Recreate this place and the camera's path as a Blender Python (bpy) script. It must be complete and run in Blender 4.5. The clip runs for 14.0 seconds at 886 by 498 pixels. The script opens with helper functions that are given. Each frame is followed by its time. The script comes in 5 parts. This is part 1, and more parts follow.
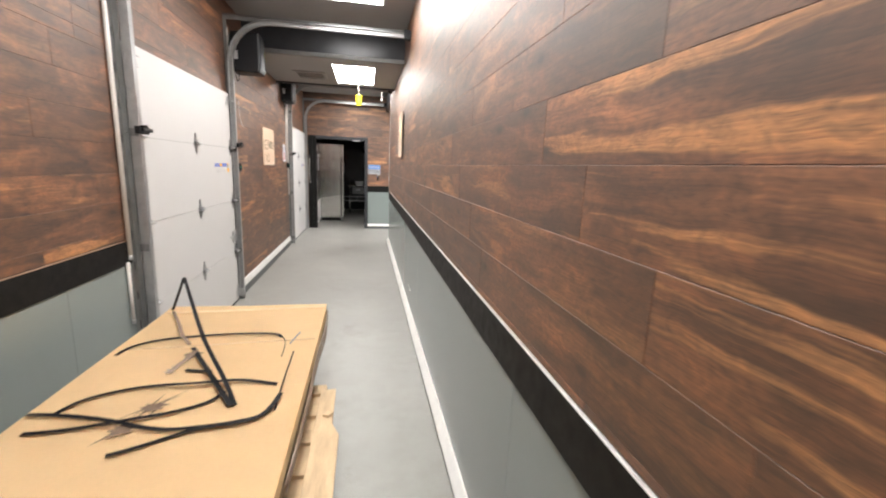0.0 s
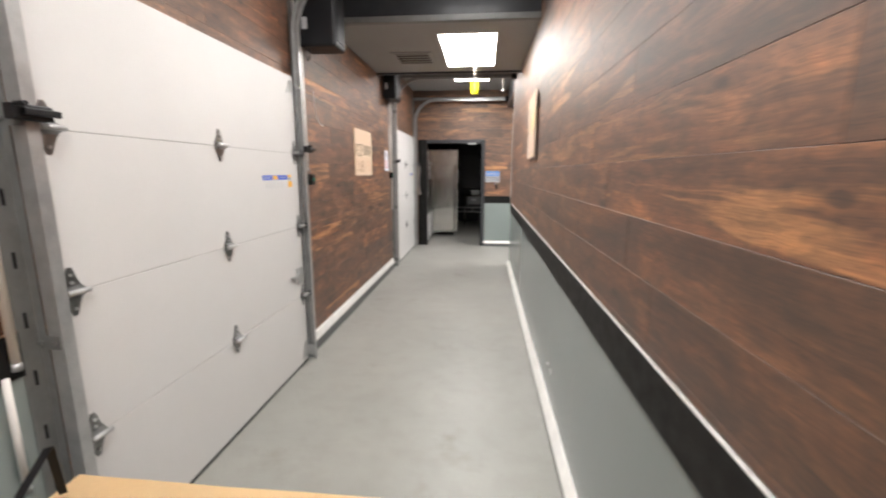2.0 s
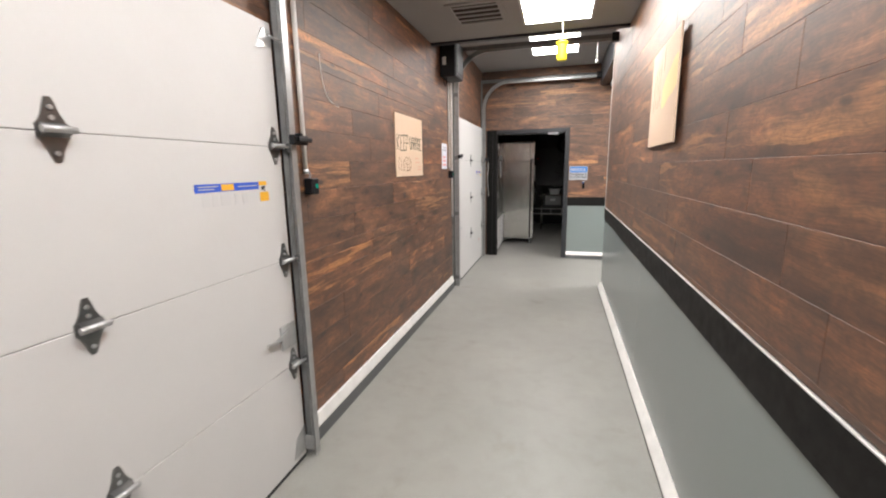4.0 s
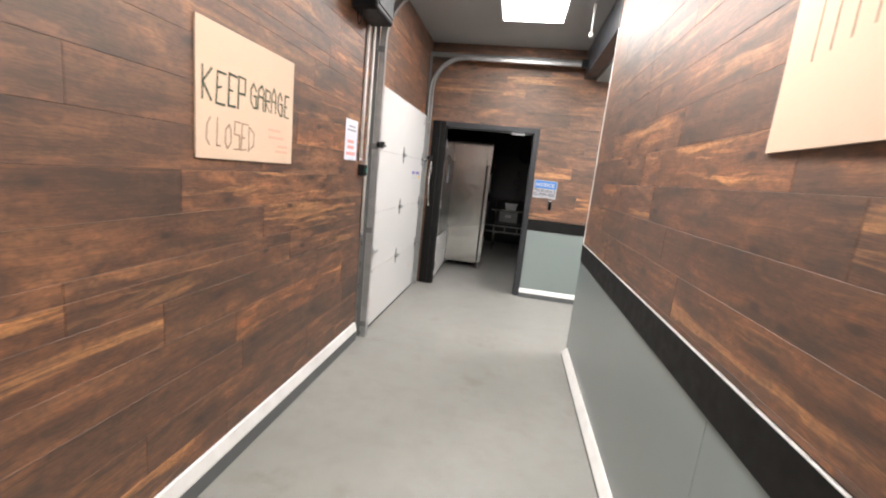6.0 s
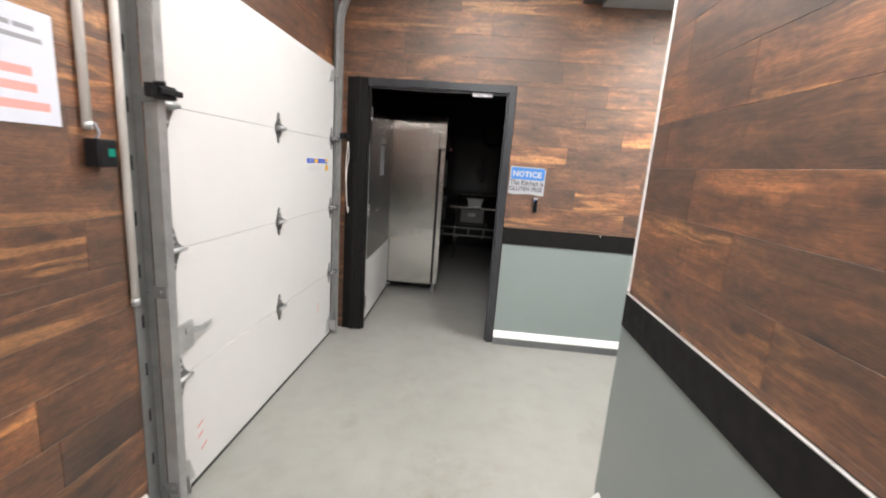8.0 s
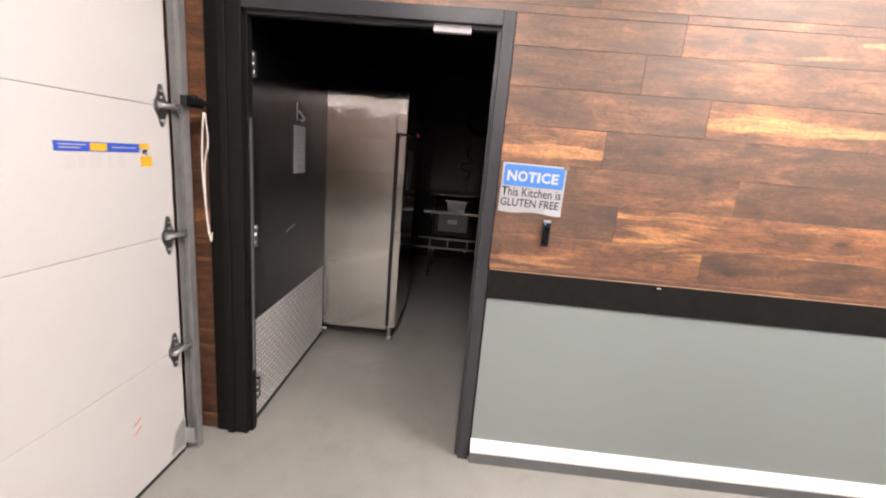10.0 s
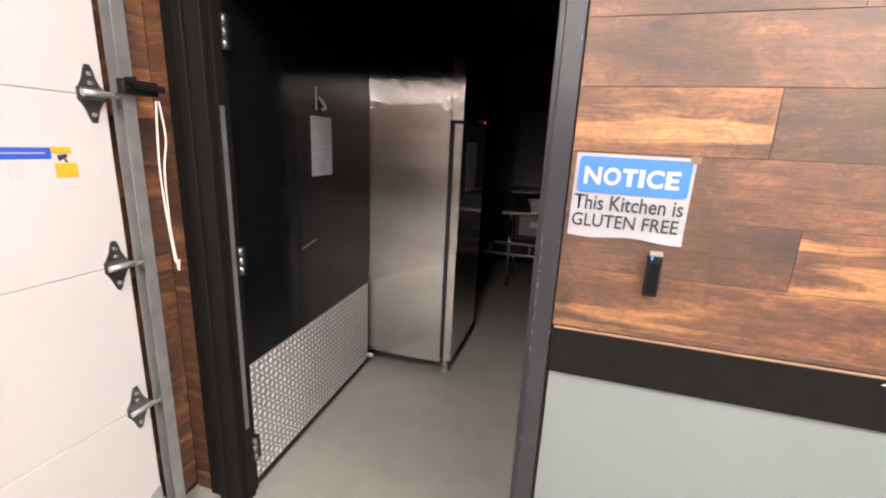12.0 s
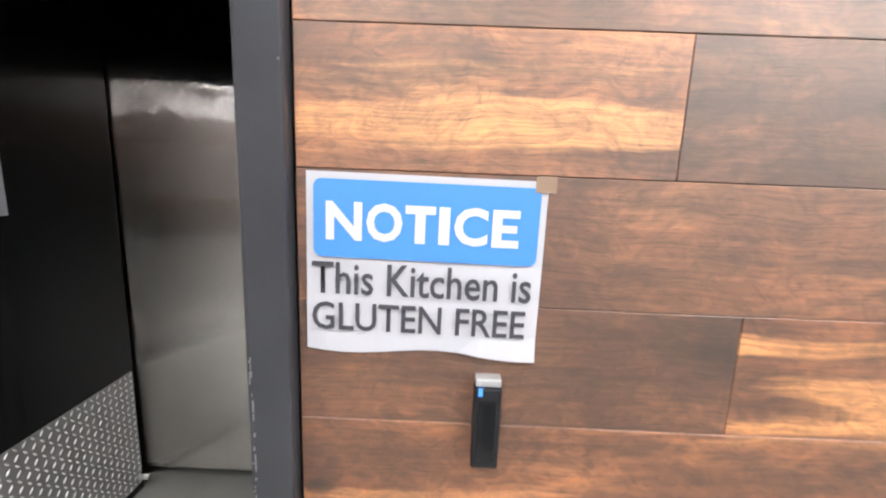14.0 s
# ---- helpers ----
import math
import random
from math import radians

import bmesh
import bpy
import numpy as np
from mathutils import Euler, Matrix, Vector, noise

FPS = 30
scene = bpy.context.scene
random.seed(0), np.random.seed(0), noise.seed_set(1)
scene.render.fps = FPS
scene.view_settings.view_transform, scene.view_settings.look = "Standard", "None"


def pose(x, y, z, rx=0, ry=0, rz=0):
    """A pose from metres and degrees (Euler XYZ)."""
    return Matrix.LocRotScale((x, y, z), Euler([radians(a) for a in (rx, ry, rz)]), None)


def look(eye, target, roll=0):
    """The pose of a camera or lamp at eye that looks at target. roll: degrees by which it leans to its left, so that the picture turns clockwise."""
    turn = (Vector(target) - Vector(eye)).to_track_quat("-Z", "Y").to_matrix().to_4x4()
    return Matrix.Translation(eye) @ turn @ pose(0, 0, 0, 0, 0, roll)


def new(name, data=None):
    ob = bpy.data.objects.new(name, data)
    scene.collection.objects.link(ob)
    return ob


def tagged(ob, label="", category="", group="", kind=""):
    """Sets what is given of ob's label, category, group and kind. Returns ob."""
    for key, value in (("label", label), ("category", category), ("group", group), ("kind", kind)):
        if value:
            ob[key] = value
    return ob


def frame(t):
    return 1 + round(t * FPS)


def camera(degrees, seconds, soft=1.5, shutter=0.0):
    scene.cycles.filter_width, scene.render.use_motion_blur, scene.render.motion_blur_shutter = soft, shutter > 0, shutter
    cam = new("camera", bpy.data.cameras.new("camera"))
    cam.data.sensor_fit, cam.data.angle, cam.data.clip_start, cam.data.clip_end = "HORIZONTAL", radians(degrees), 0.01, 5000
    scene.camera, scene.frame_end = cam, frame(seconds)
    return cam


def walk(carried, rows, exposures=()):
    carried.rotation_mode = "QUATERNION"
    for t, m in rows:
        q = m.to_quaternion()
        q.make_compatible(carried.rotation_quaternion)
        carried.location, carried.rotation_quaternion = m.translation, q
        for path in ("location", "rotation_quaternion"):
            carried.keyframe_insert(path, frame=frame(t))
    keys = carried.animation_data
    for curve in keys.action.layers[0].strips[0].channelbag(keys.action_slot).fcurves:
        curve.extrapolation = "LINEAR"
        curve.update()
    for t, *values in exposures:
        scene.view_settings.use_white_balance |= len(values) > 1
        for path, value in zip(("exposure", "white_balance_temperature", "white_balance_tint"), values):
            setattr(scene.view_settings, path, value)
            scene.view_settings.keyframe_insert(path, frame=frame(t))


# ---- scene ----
cam = camera(93.8, 14.0, soft=2.0, shutter=0.28)
PATH = [
    (0, (0.011, 0.018, 1.509), (0.377, 1.946, 1.127), 2.4),
    (0.5, (0.002, 0.456, 1.479), (0.451, 2.362, 1.07), 0.9),
    (1, (0.067, 0.873, 1.465), (0.399, 2.802, 1.052), 1.1),
    (1.5, (0.095, 1.28, 1.477), (0.166, 3.233, 1.052), 1.9),
    (2, (0.02, 1.696, 1.491), (-0.167, 3.654, 1.127), 0.2),
    (2.2, (-0.009, 1.841, 1.494), (-0.423, 3.759, 1.109), -1.0),
    (4.3, (-0.097, 3.22, 1.512), (-0.628, 5.111, 1.133), -0.9),
    (4.5, (-0.108, 3.386, 1.513), (-0.541, 5.298, 1.117), 1.0),
    (5, (-0.166, 3.852, 1.516), (-0.478, 5.796, 1.161), 3.3),
    (5.5, (-0.167, 4.315, 1.493), (-0.406, 6.276, 1.184), 3.8),
    (6, (-0.176, 4.787, 1.492), (-0.477, 6.731, 1.13), 5.9),
    (6.5, (-0.172, 5.263, 1.496), (-0.362, 7.219, 1.125), 5.2),
    (7, (-0.139, 5.758, 1.49), (-0.397, 7.706, 1.12), 5.4),
    (7.5, (-0.17, 6.242, 1.479), (-0.391, 8.199, 1.128), 5.0),
    (8, (-0.214, 6.719, 1.48), (-0.344, 8.676, 1.089), 4.2),
    (8.2, (-0.216, 6.917, 1.468), (-0.364, 8.869, 1.055), 4.0),
    (10.3, (-0.09, 8.493, 1.527), (-0.151, 10.445, 1.097), 5.1),
    (10.5, (-0.117, 8.648, 1.534), (-0.144, 10.598, 1.09), 4.5),
    (11, (-0.082, 8.851, 1.51), (-0.253, 10.787, 1.04), 4.5),
    (11.5, (0.001, 8.968, 1.517), (-0.457, 10.859, 1.056), 4.2),
    (12, (0.04, 8.989, 1.524), (-0.498, 10.853, 1.039), 2.7),
    (12.5, (0.096, 9.082, 1.519), (-0.212, 10.998, 1.034), 3.1),
    (13, (0.096, 9.267, 1.53), (0.07, 11.225, 1.122), 2.3),
    (13.5, (0.15, 9.501, 1.521), (0.315, 11.457, 1.138), 1.7),
    (14, (0.226, 9.678, 1.523), (0.204, 11.647, 1.173), 2.2),
]
walk(cam, [(t, look(eye, target, roll)) for t, eye, target, roll in PATH],
     [(0, 0.15, 6400, 10), (2, 0.0, 6400, 10), (4.5, -0.04, 6400, 11), (6, 0.15, 6400, 11), (8, 0.15, 6350, 10), (10.3, 0.35, 6850, 20), (12, 0.6, 6850, 20),
      (13, 0.8, 6400, 18), (14, 0.55, 6150, 12)])

# ---- light ----
world = bpy.data.worlds.new("world")
scene.world = world
world.use_nodes = True
world.node_tree.nodes["Background"].inputs[0].default_value = (0.6, 0.7, 0.8, 1)
world.node_tree.nodes["Background"].inputs[1].default_value = 0.05
scene.view_settings.exposure = 0.0
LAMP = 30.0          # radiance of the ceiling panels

# ---- plan (metres) ----
LX, RX, EY, BY = -1.385, 0.465, 10.17, -2.6      # left, right, end and back wall planes
RYE = 8.46                                        # far end of the right wall
HIGH, LOW = 3.06, 2.75                            # ceiling heights
LOW0, LOW1 = 5.45, 7.32                           # stretch of the low ceiling
AX = 3.4                                          # far side of the alcove on the right
KY = 14.6                                         # back wall of the kitchen
GD1, GD2, GDW = 3.79, 9.067, 1.83                 # garage doors: middles, width
COURSES = {"L": (1.405, 0.1625), "R": (1.528, 0.164), "E": (1.526, 0.160)}   # a board joint, and the board width
BAND0, BAND1 = 0.868, 1.008                       # black rail
ERISE = 0.014                                     # the rail of the end wall sits higher
DX0, DX1, DZ = -1.13, -0.012, 2.07                 # kitchen door opening


# ---- materials ----
def mat(name, color=(0.5, 0.5, 0.5), rough=0.5, metal=0.0, spec=0.5):
    m = bpy.data.materials.new(name)
    m.use_nodes = True
    b = m.node_tree.nodes["Principled BSDF"]
    b.inputs["Base Color"].default_value = (*color, 1)
    b.inputs["Roughness"].default_value = rough
    b.inputs["Metallic"].default_value = metal
    b.inputs["Specular IOR Level"].default_value = spec
    return m


def node(m, kind, **inputs):
    n = m.node_tree.nodes.new(kind)
    for k, v in inputs.items():
        n.inputs[k.replace("_", " ")].default_value = v
    return n


def wire(m, a, b):
    m.node_tree.links.new(a, b)


def ramp(m, source, stops):
    r = node(m, "ShaderNodeValToRGB")
    e = r.color_ramp.elements
    while len(e) < len(stops):
        e.new(0.5)
    for el, (p, c) in zip(e, stops):
        el.position, el.color = p, (*c, 1)
    wire(m, source, r.inputs[0])
    return r.outputs[0]


def mixc(m, kind, fac, a, b):
    x = node(m, "ShaderNodeMix")
    x.data_type, x.blend_type = "RGBA", kind
    for sock, v in ((x.inputs[0], fac), (x.inputs[6], a), (x.inputs[7], b)):
        if isinstance(v, bpy.types.NodeSocket):
            wire(m, v, sock)
        else:
            sock.default_value = v
    return x.outputs[2]


def coords(m, scale, shuffle=0.0):
    tc = node(m, "ShaderNodeTexCoord")
    mp = node(m, "ShaderNodeMapping")
    mp.inputs["Scale"].default_value = scale
    wire(m, tc.outputs["Object"], mp.inputs["Vector"])
    if shuffle:
        info = node(m, "ShaderNodeObjectInfo")
        mul = node(m, "ShaderNodeMath")
        mul.operation = "MULTIPLY"
        mul.inputs[1].default_value = shuffle
        wire(m, info.outputs["Random"], mul.inputs[0])
        add = node(m, "ShaderNodeVectorMath")
        add.operation = "ADD"
        wire(m, mp.outputs[0], add.inputs[0])
        wire(m, mul.outputs[0], add.inputs[1])
        return add.outputs[0], info.outputs["Random"]
    return mp.outputs[0], None


def noise_tex(m, vec, scale, detail=4.0, rough=0.55, distort=0.0):
    n = node(m, "ShaderNodeTexNoise", Scale=scale, Detail=detail, Roughness=rough, Distortion=distort)
    wire(m, vec, n.inputs["Vector"])
    return n.outputs["Fac"]


def bump(m, height, strength, dist=0.002):
    b = node(m, "ShaderNodeBump", Strength=strength, Distance=dist)
    wire(m, height, b.inputs["Height"])
    wire(m, b.outputs[0], m.node_tree.nodes["Principled BSDF"].inputs["Normal"])


def span(m, source, lo, hi):
    r = node(m, "ShaderNodeMapRange")
    r.inputs["To Min"].default_value, r.inputs["To Max"].default_value = lo, hi
    wire(m, source, r.inputs["Value"])
    return r.outputs[0]


def worn(name, color, rough=0.5, metal=0.0, amount=0.25, scale=6.0, grain=0.0, dark=0.5, stretch=(1, 1, 1)):
    """A plain finish with mottling at two scales and a little relief."""
    m = mat(name, color, rough, metal)
    b = m.node_tree.nodes["Principled BSDF"]
    vec, _ = coords(m, stretch)
    big, fine = noise_tex(m, vec, scale, 5), noise_tex(m, vec, scale * 14, 3)
    d = tuple(c * dark for c in color)
    c1 = ramp(m, big, [(0.3, tuple(c + (x - c) * amount for c, x in zip(color, d))), (0.65, color)])
    c2 = mixc(m, "MULTIPLY", amount * 0.6, c1, ramp(m, fine, [(0.3, (0.75, 0.75, 0.75)), (0.7, (1, 1, 1))]))
    wire(m, c2, b.inputs["Base Color"])
    wire(m, span(m, big, rough * 0.8, min(1, rough * 1.25)), b.inputs["Roughness"])
    if grain:
        bump(m, fine, grain)
    return m


def wood_planks():
    m = mat("walnut_laminate", rough=0.5, spec=1.0)
    b = m.node_tree.nodes["Principled BSDF"]
    b.inputs["Coat Weight"].default_value, b.inputs["Coat Roughness"].default_value = 0.75, 0.58
    b.inputs["Specular Tint"].default_value = (1.0, 0.86, 0.74, 1)
    vec, rnd = coords(m, (1.0, 1.0, 1.0), 37.0)
    swirl = node(m, "ShaderNodeTexNoise", Scale=5.5, Detail=3.0, Roughness=0.55)
    wire(m, vec, swirl.inputs["Vector"])
    centre = node(m, "ShaderNodeVectorMath")
    centre.operation = "MULTIPLY_ADD"
    wire(m, swirl.outputs["Color"], centre.inputs[0])
    centre.inputs[1].default_value, centre.inputs[2].default_value = (0.09, 0.030, 0), (-0.045, -0.015, 0)
    bent = node(m, "ShaderNodeVectorMath")
    wire(m, vec, bent.inputs[0])
    wire(m, centre.outputs[0], bent.inputs[1])

    def stretched(sx, sy, shift=0.0):
        mp = node(m, "ShaderNodeMapping")
        mp.inputs["Scale"].default_value = (sx, sy, 1)
        mp.inputs["Location"].default_value = (shift, shift, 0)
        wire(m, bent.outputs[0], mp.inputs["Vector"])
        return mp.outputs[0]

    smoke = noise_tex(m, stretched(2.1, 7.0), 1.0, 7, 0.60, 0.9)          # broad smoky bands
    cloud = noise_tex(m, stretched(5.5, 13.0, 9.0), 1.0, 6, 0.64, 1.4)    # blotches
    flow = noise_tex(m, stretched(1.8, 26.0, 5.0), 1.0, 8, 0.64, 0.6)     # long grain
    sap = noise_tex(m, stretched(1.2, 13.0, 11.0), 1.0, 5, 0.55, 0.7)     # pale sapwood
    fine = noise_tex(m, stretched(7.0, 230.0), 1.0, 4, 0.6, 0.3)
    curl = noise_tex(m, stretched(26.0, 34.0, 3.0), 1.0, 6, 0.70, 1.6)    # curly figure across the grain
    base = ramp(m, smoke, [(0.28, (0.033, 0.0142, 0.0078)), (0.43, (0.080, 0.0346, 0.0180)), (0.56, (0.142, 0.0625, 0.0308)), (0.70, (0.265, 0.122, 0.0570))])
    c = mixc(m, "MULTIPLY", 0.9, base, ramp(m, cloud, [(0.30, (0.42, 0.40, 0.39)), (0.45, (0.88, 0.86, 0.85)), (0.57, (1.12, 1.08, 1.03)), (0.72, (1.6, 1.45, 1.25))]))
    grain = ramp(m, flow, [(0.28, (0.52, 0.49, 0.47)), (0.45, (0.92, 0.90, 0.88)), (0.58, (1.12, 1.08, 1.03)), (0.72, (1.42, 1.32, 1.18))])
    c = mixc(m, "MULTIPLY", 0.9, c, grain)
    pale = ramp(m, rnd, [(0.35, (0.15, 0.15, 0.15)), (0.75, (1.0, 1.0, 1.0))])      # some boards carry more sapwood
    streak = mixc(m, "MULTIPLY", 1.0, ramp(m, sap, [(0.555, (0, 0, 0)), (0.63, (0.85, 0.85, 0.85))]), pale)
    light = mixc(m, "MULTIPLY", 0.7, (0.35, 0.178, 0.076, 1), grain)
    c = mixc(m, "MIX", streak, c, light)
    c = mixc(m, "MULTIPLY", 0.62, c, ramp(m, fine, [(0.38, (0.52, 0.48, 0.46)), (0.57, (1.15, 1.11, 1.06))]))
    c = mixc(m, "MULTIPLY", 0.8, c, ramp(m, curl, [(0.34, (0.50, 0.47, 0.45)), (0.50, (1.0, 0.98, 0.96)), (0.66, (1.45, 1.34, 1.20))]))
    knots = node(m, "ShaderNodeTexVoronoi", Scale=1.0)
    knots.voronoi_dimensions = "2D"
    wire(m, stretched(1.7, 4.0, 2.0), knots.inputs["Vector"])
    c = mixc(m, "MULTIPLY", 1.0, c, ramp(m, knots.outputs["Distance"], [(0.012, (0.10, 0.08, 0.07)), (0.040, (0.26, 0.22, 0.20)), (0.058, (0.62, 0.57, 0.55)), (0.11, (0.80, 0.77, 0.75)), (0.26, (1, 1, 1))]))
    turns = node(m, "ShaderNodeMath")      # growth rings that close round the knots
    turns.operation = "MULTIPLY"
    turns.inputs[1].default_value = 165.0
    wire(m, knots.outputs["Distance"], turns.inputs[0])
    rings = node(m, "ShaderNodeMath")
    rings.operation = "SINE"
    wire(m, turns.outputs[0], rings.inputs[0])
    near = ramp(m, knots.outputs["Distance"], [(0.05, (0.75, 0.75, 0.75)), (0.20, (0.35, 0.35, 0.35)), (0.42, (0.0, 0.0, 0.0))])
    c = mixc(m, "MULTIPLY", near, c, ramp(m, span(m, rings.outputs[0], 0.5, 1.0), [(0.0, (0.55, 0.51, 0.49)), (0.5, (0.95, 0.94, 0.93)), (1.0, (1.22, 1.18, 1.12))]))
    pores = noise_tex(m, stretched(34.0, 420.0, 13.0), 1.0, 3, 0.6, 0.2)
    c = mixc(m, "MULTIPLY", 0.8, c, ramp(m, pores, [(0.33, (0.42, 0.38, 0.36)), (0.42, (1, 1, 1))]))
    c = mixc(m, "MULTIPLY", 1.0, c, ramp(m, rnd, [(0.0, (0.80, 0.80, 0.81)), (0.45, (0.98, 0.97, 0.96)), (0.8, (1.18, 1.14, 1.06)), (1.0, (1.62, 1.48, 1.22))]))
    wire(m, c, b.inputs["Base Color"])
    wire(m, span(m, cloud, 0.52, 0.66), b.inputs["Roughness"])
    bump(m, fine, 0.25, 0.0008)
    return m


def floor_finish():
    m = mat("grey_floor_coating", rough=0.42)
    b = m.node_tree.nodes["Principled BSDF"]
    vec, _ = coords(m, (1, 1, 1))
    big, mid, fleck = noise_tex(m, vec, 1.1, 4), noise_tex(m, vec, 7, 5), noise_tex(m, vec, 260, 2)
    c = ramp(m, big, [(0.3, (0.252, 0.249, 0.229)), (0.7, (0.300, 0.294, 0.270))])
    c = mixc(m, "MULTIPLY", 0.32, c, ramp(m, mid, [(0.33, (0.74, 0.72, 0.68)), (0.55, (1, 1, 1))]))
    spots = noise_tex(m, vec, 2.3, 6, 0.7)
    c = mixc(m, "MULTIPLY", 0.5, c, ramp(m, spots, [(0.30, (0.70, 0.66, 0.60)), (0.42, (1, 1, 1))]))
    c = mixc(m, "MULTIPLY", 0.6, c, ramp(m, fleck, [(0.36, (0.72, 0.72, 0.72)), (0.5, (1, 1, 1)), (0.66, (1.2, 1.2, 1.2))]))
    wire(m, c, b.inputs["Base Color"])
    wire(m, span(m, mid, 0.34, 0.52), b.inputs["Roughness"])
    bump(m, fleck, 0.2, 0.0006)
    return m


def brushed_steel():
    m = mat("brushed_steel", (0.70, 0.685, 0.66), 0.38, 1.0)
    b = m.node_tree.nodes["Principled BSDF"]
    b.inputs["Anisotropic"].default_value = 1.0
    tan = node(m, "ShaderNodeTangent")
    tan.direction_type, tan.axis = "RADIAL", "Z"
    wire(m, tan.outputs[0], b.inputs["Tangent"])
    vec, _ = coords(m, (1, 1, 1))
    smear = noise_tex(m, vec, 2.5, 4)
    wire(m, span(m, smear, 0.12, 0.15), b.inputs["Roughness"])
    brush = noise_tex(m, coords(m, (900.0, 900.0, 1.2))[0], 1.0, 2, 0.6)
    wire(m, mixc(m, "MULTIPLY", 0.35, ramp(m, smear, [(0.3, (0.66, 0.64, 0.61)), (0.7, (0.78, 0.765, 0.735))]), ramp(m, brush, [(0.35, (0.75, 0.75, 0.75)), (0.6, (1, 1, 1))])), b.inputs["Base Color"])
    # the upright brush marks throw reflections sideways only
    ripple = node(m, "ShaderNodeBump", Strength=0.35, Distance=0.010)
    wire(m, smear, ripple.inputs["Height"])
    across = node(m, "ShaderNodeVectorMath")
    across.operation = "CROSS_PRODUCT"
    wire(m, ripple.outputs[0], across.inputs[0])
    across.inputs[1].default_value = (0, 0, 1)
    push = node(m, "ShaderNodeVectorMath")
    push.operation = "SCALE"
    wire(m, across.outputs[0], push.inputs[0])
    hair = node(m, "ShaderNodeTexWhiteNoise")
    wire(m, coords(m, (9000.0, 9000.0, 40.0))[0], hair.inputs["Vector"])
    wire(m, span(m, hair.outputs["Value"], -0.34, 0.34), push.inputs["Scale"])
    lean = node(m, "ShaderNodeVectorMath")
    wire(m, ripple.outputs[0], lean.inputs[0])
    wire(m, push.outputs[0], lean.inputs[1])
    unit = node(m, "ShaderNodeVectorMath")
    unit.operation = "NORMALIZE"
    wire(m, lean.outputs[0], unit.inputs[0])
    wire(m, unit.outputs[0], b.inputs["Normal"])
    return m


def glow(name, color, strength):
    m = bpy.data.materials.new(name)
    m.use_nodes = True
    nt = m.node_tree
    nt.nodes.clear()
    e, o = nt.nodes.new("ShaderNodeEmission"), nt.nodes.new("ShaderNodeOutputMaterial")
    e.inputs[0].default_value, e.inputs[1].default_value = (*color, 1), strength
    nt.links.new(e.outputs[0], o.inputs[0])
    return m


WOOD, FLOOR, STEEL = wood_planks(), floor_finish(), brushed_steel()
BACKING = mat("dark_joint", (0.02, 0.013, 0.01), 0.8)
PLASTER = worn("grey_painted_board", (0.30, 0.31, 0.31), 0.7, amount=0.12, scale=3)
CEIL = worn("grey_ceiling_board", (0.33, 0.335, 0.33), 0.75, amount=0.15, scale=2.2, grain=0.15)
WAIN = worn("grey_wall_panel", (0.235, 0.27, 0.262), 0.23, amount=0.06, scale=1.2)
for k in [k for k in WAIN.node_tree.links if k.to_socket.name == "Roughness"]:
    WAIN.node_tree.links.remove(k)
BLACKRAIL = worn("black_rail_board", (0.007, 0.0065, 0.006), 0.55, amount=0.4, scale=20, grain=0.3, dark=1.8)
BLACKRAIL.node_tree.nodes["Principled BSDF"].inputs["Specular IOR Level"].default_value = 0.2
CAPWHITE = worn("white_cap", (0.78, 0.77, 0.74), 0.5, amount=0.25, scale=9)
KERBGREY = worn("grey_kerb_paint", (0.13, 0.135, 0.135), 0.6, amount=0.3, scale=12)
DOORWHITE = worn("white_door_skin", (0.61, 0.597, 0.583), 0.5, amount=0.06, scale=4, grain=0.12)
FAINT = mat("faint_grey_ink", (0.58, 0.57, 0.56), 0.6)
SEAM = mat("seam_grey", (0.30, 0.295, 0.28), 0.6)
GALV = worn("galvanised_steel", (0.52, 0.525, 0.52), 0.36, 0.6, amount=0.35, scale=18)
GALVDULL = worn("dull_galvanised_steel", (0.25, 0.254, 0.25), 0.48, 0.5, amount=0.4, scale=14)
TRACKSTEEL = worn("track_steel", (0.45, 0.455, 0.45), 0.36, 0.6, amount=0.4, scale=16)
PIPEWHITE = worn("white_conduit", (0.74, 0.71, 0.67), 0.4, amount=0.15, scale=10)
BLACKPL = worn("black_plastic", (0.008, 0.0085, 0.010), 0.42, amount=0.3, scale=15, dark=1.6)
BLACKPL.node_tree.nodes["Principled BSDF"].inputs["Specular IOR Level"].default_value = 0.3
HINGE = worn("hinge_steel", (0.25, 0.25, 0.247), 0.30, 0.9, amount=0.3, scale=25)
BLACKPAINT = worn("black_door_paint", (0.005, 0.0055, 0.0065), 0.11, amount=0.3, scale=7, dark=1.6)
BLACKPAINT.node_tree.nodes["Principled BSDF"].inputs["Specular IOR Level"].default_value = 0.4
FRAMEPAINT = worn("charcoal_frame_paint", (0.027, 0.029, 0.033), 0.30, amount=0.4, scale=9, dark=1.8)
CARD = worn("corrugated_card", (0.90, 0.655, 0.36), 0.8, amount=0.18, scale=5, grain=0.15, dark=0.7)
SIGNCARD = worn("sign_card", (0.64, 0.475, 0.345), 0.8, amount=0.12, scale=6, grain=0.12, dark=0.75)
CARDPALE = worn("rubbed_card", (0.90, 0.69, 0.43), 0.75, amount=0.2, scale=7)
TORNCARD = worn("torn_card_core", (0.20, 0.135, 0.09), 0.85, amount=0.5, scale=40, dark=0.4)
# same card as the lid, scuffed, with the shade of the sides in its base
CARDDARK = worn("shaded_scuffed_card", (0.30, 0.19, 0.10), 0.8, amount=0.6, scale=10, grain=0.2, dark=0.45)
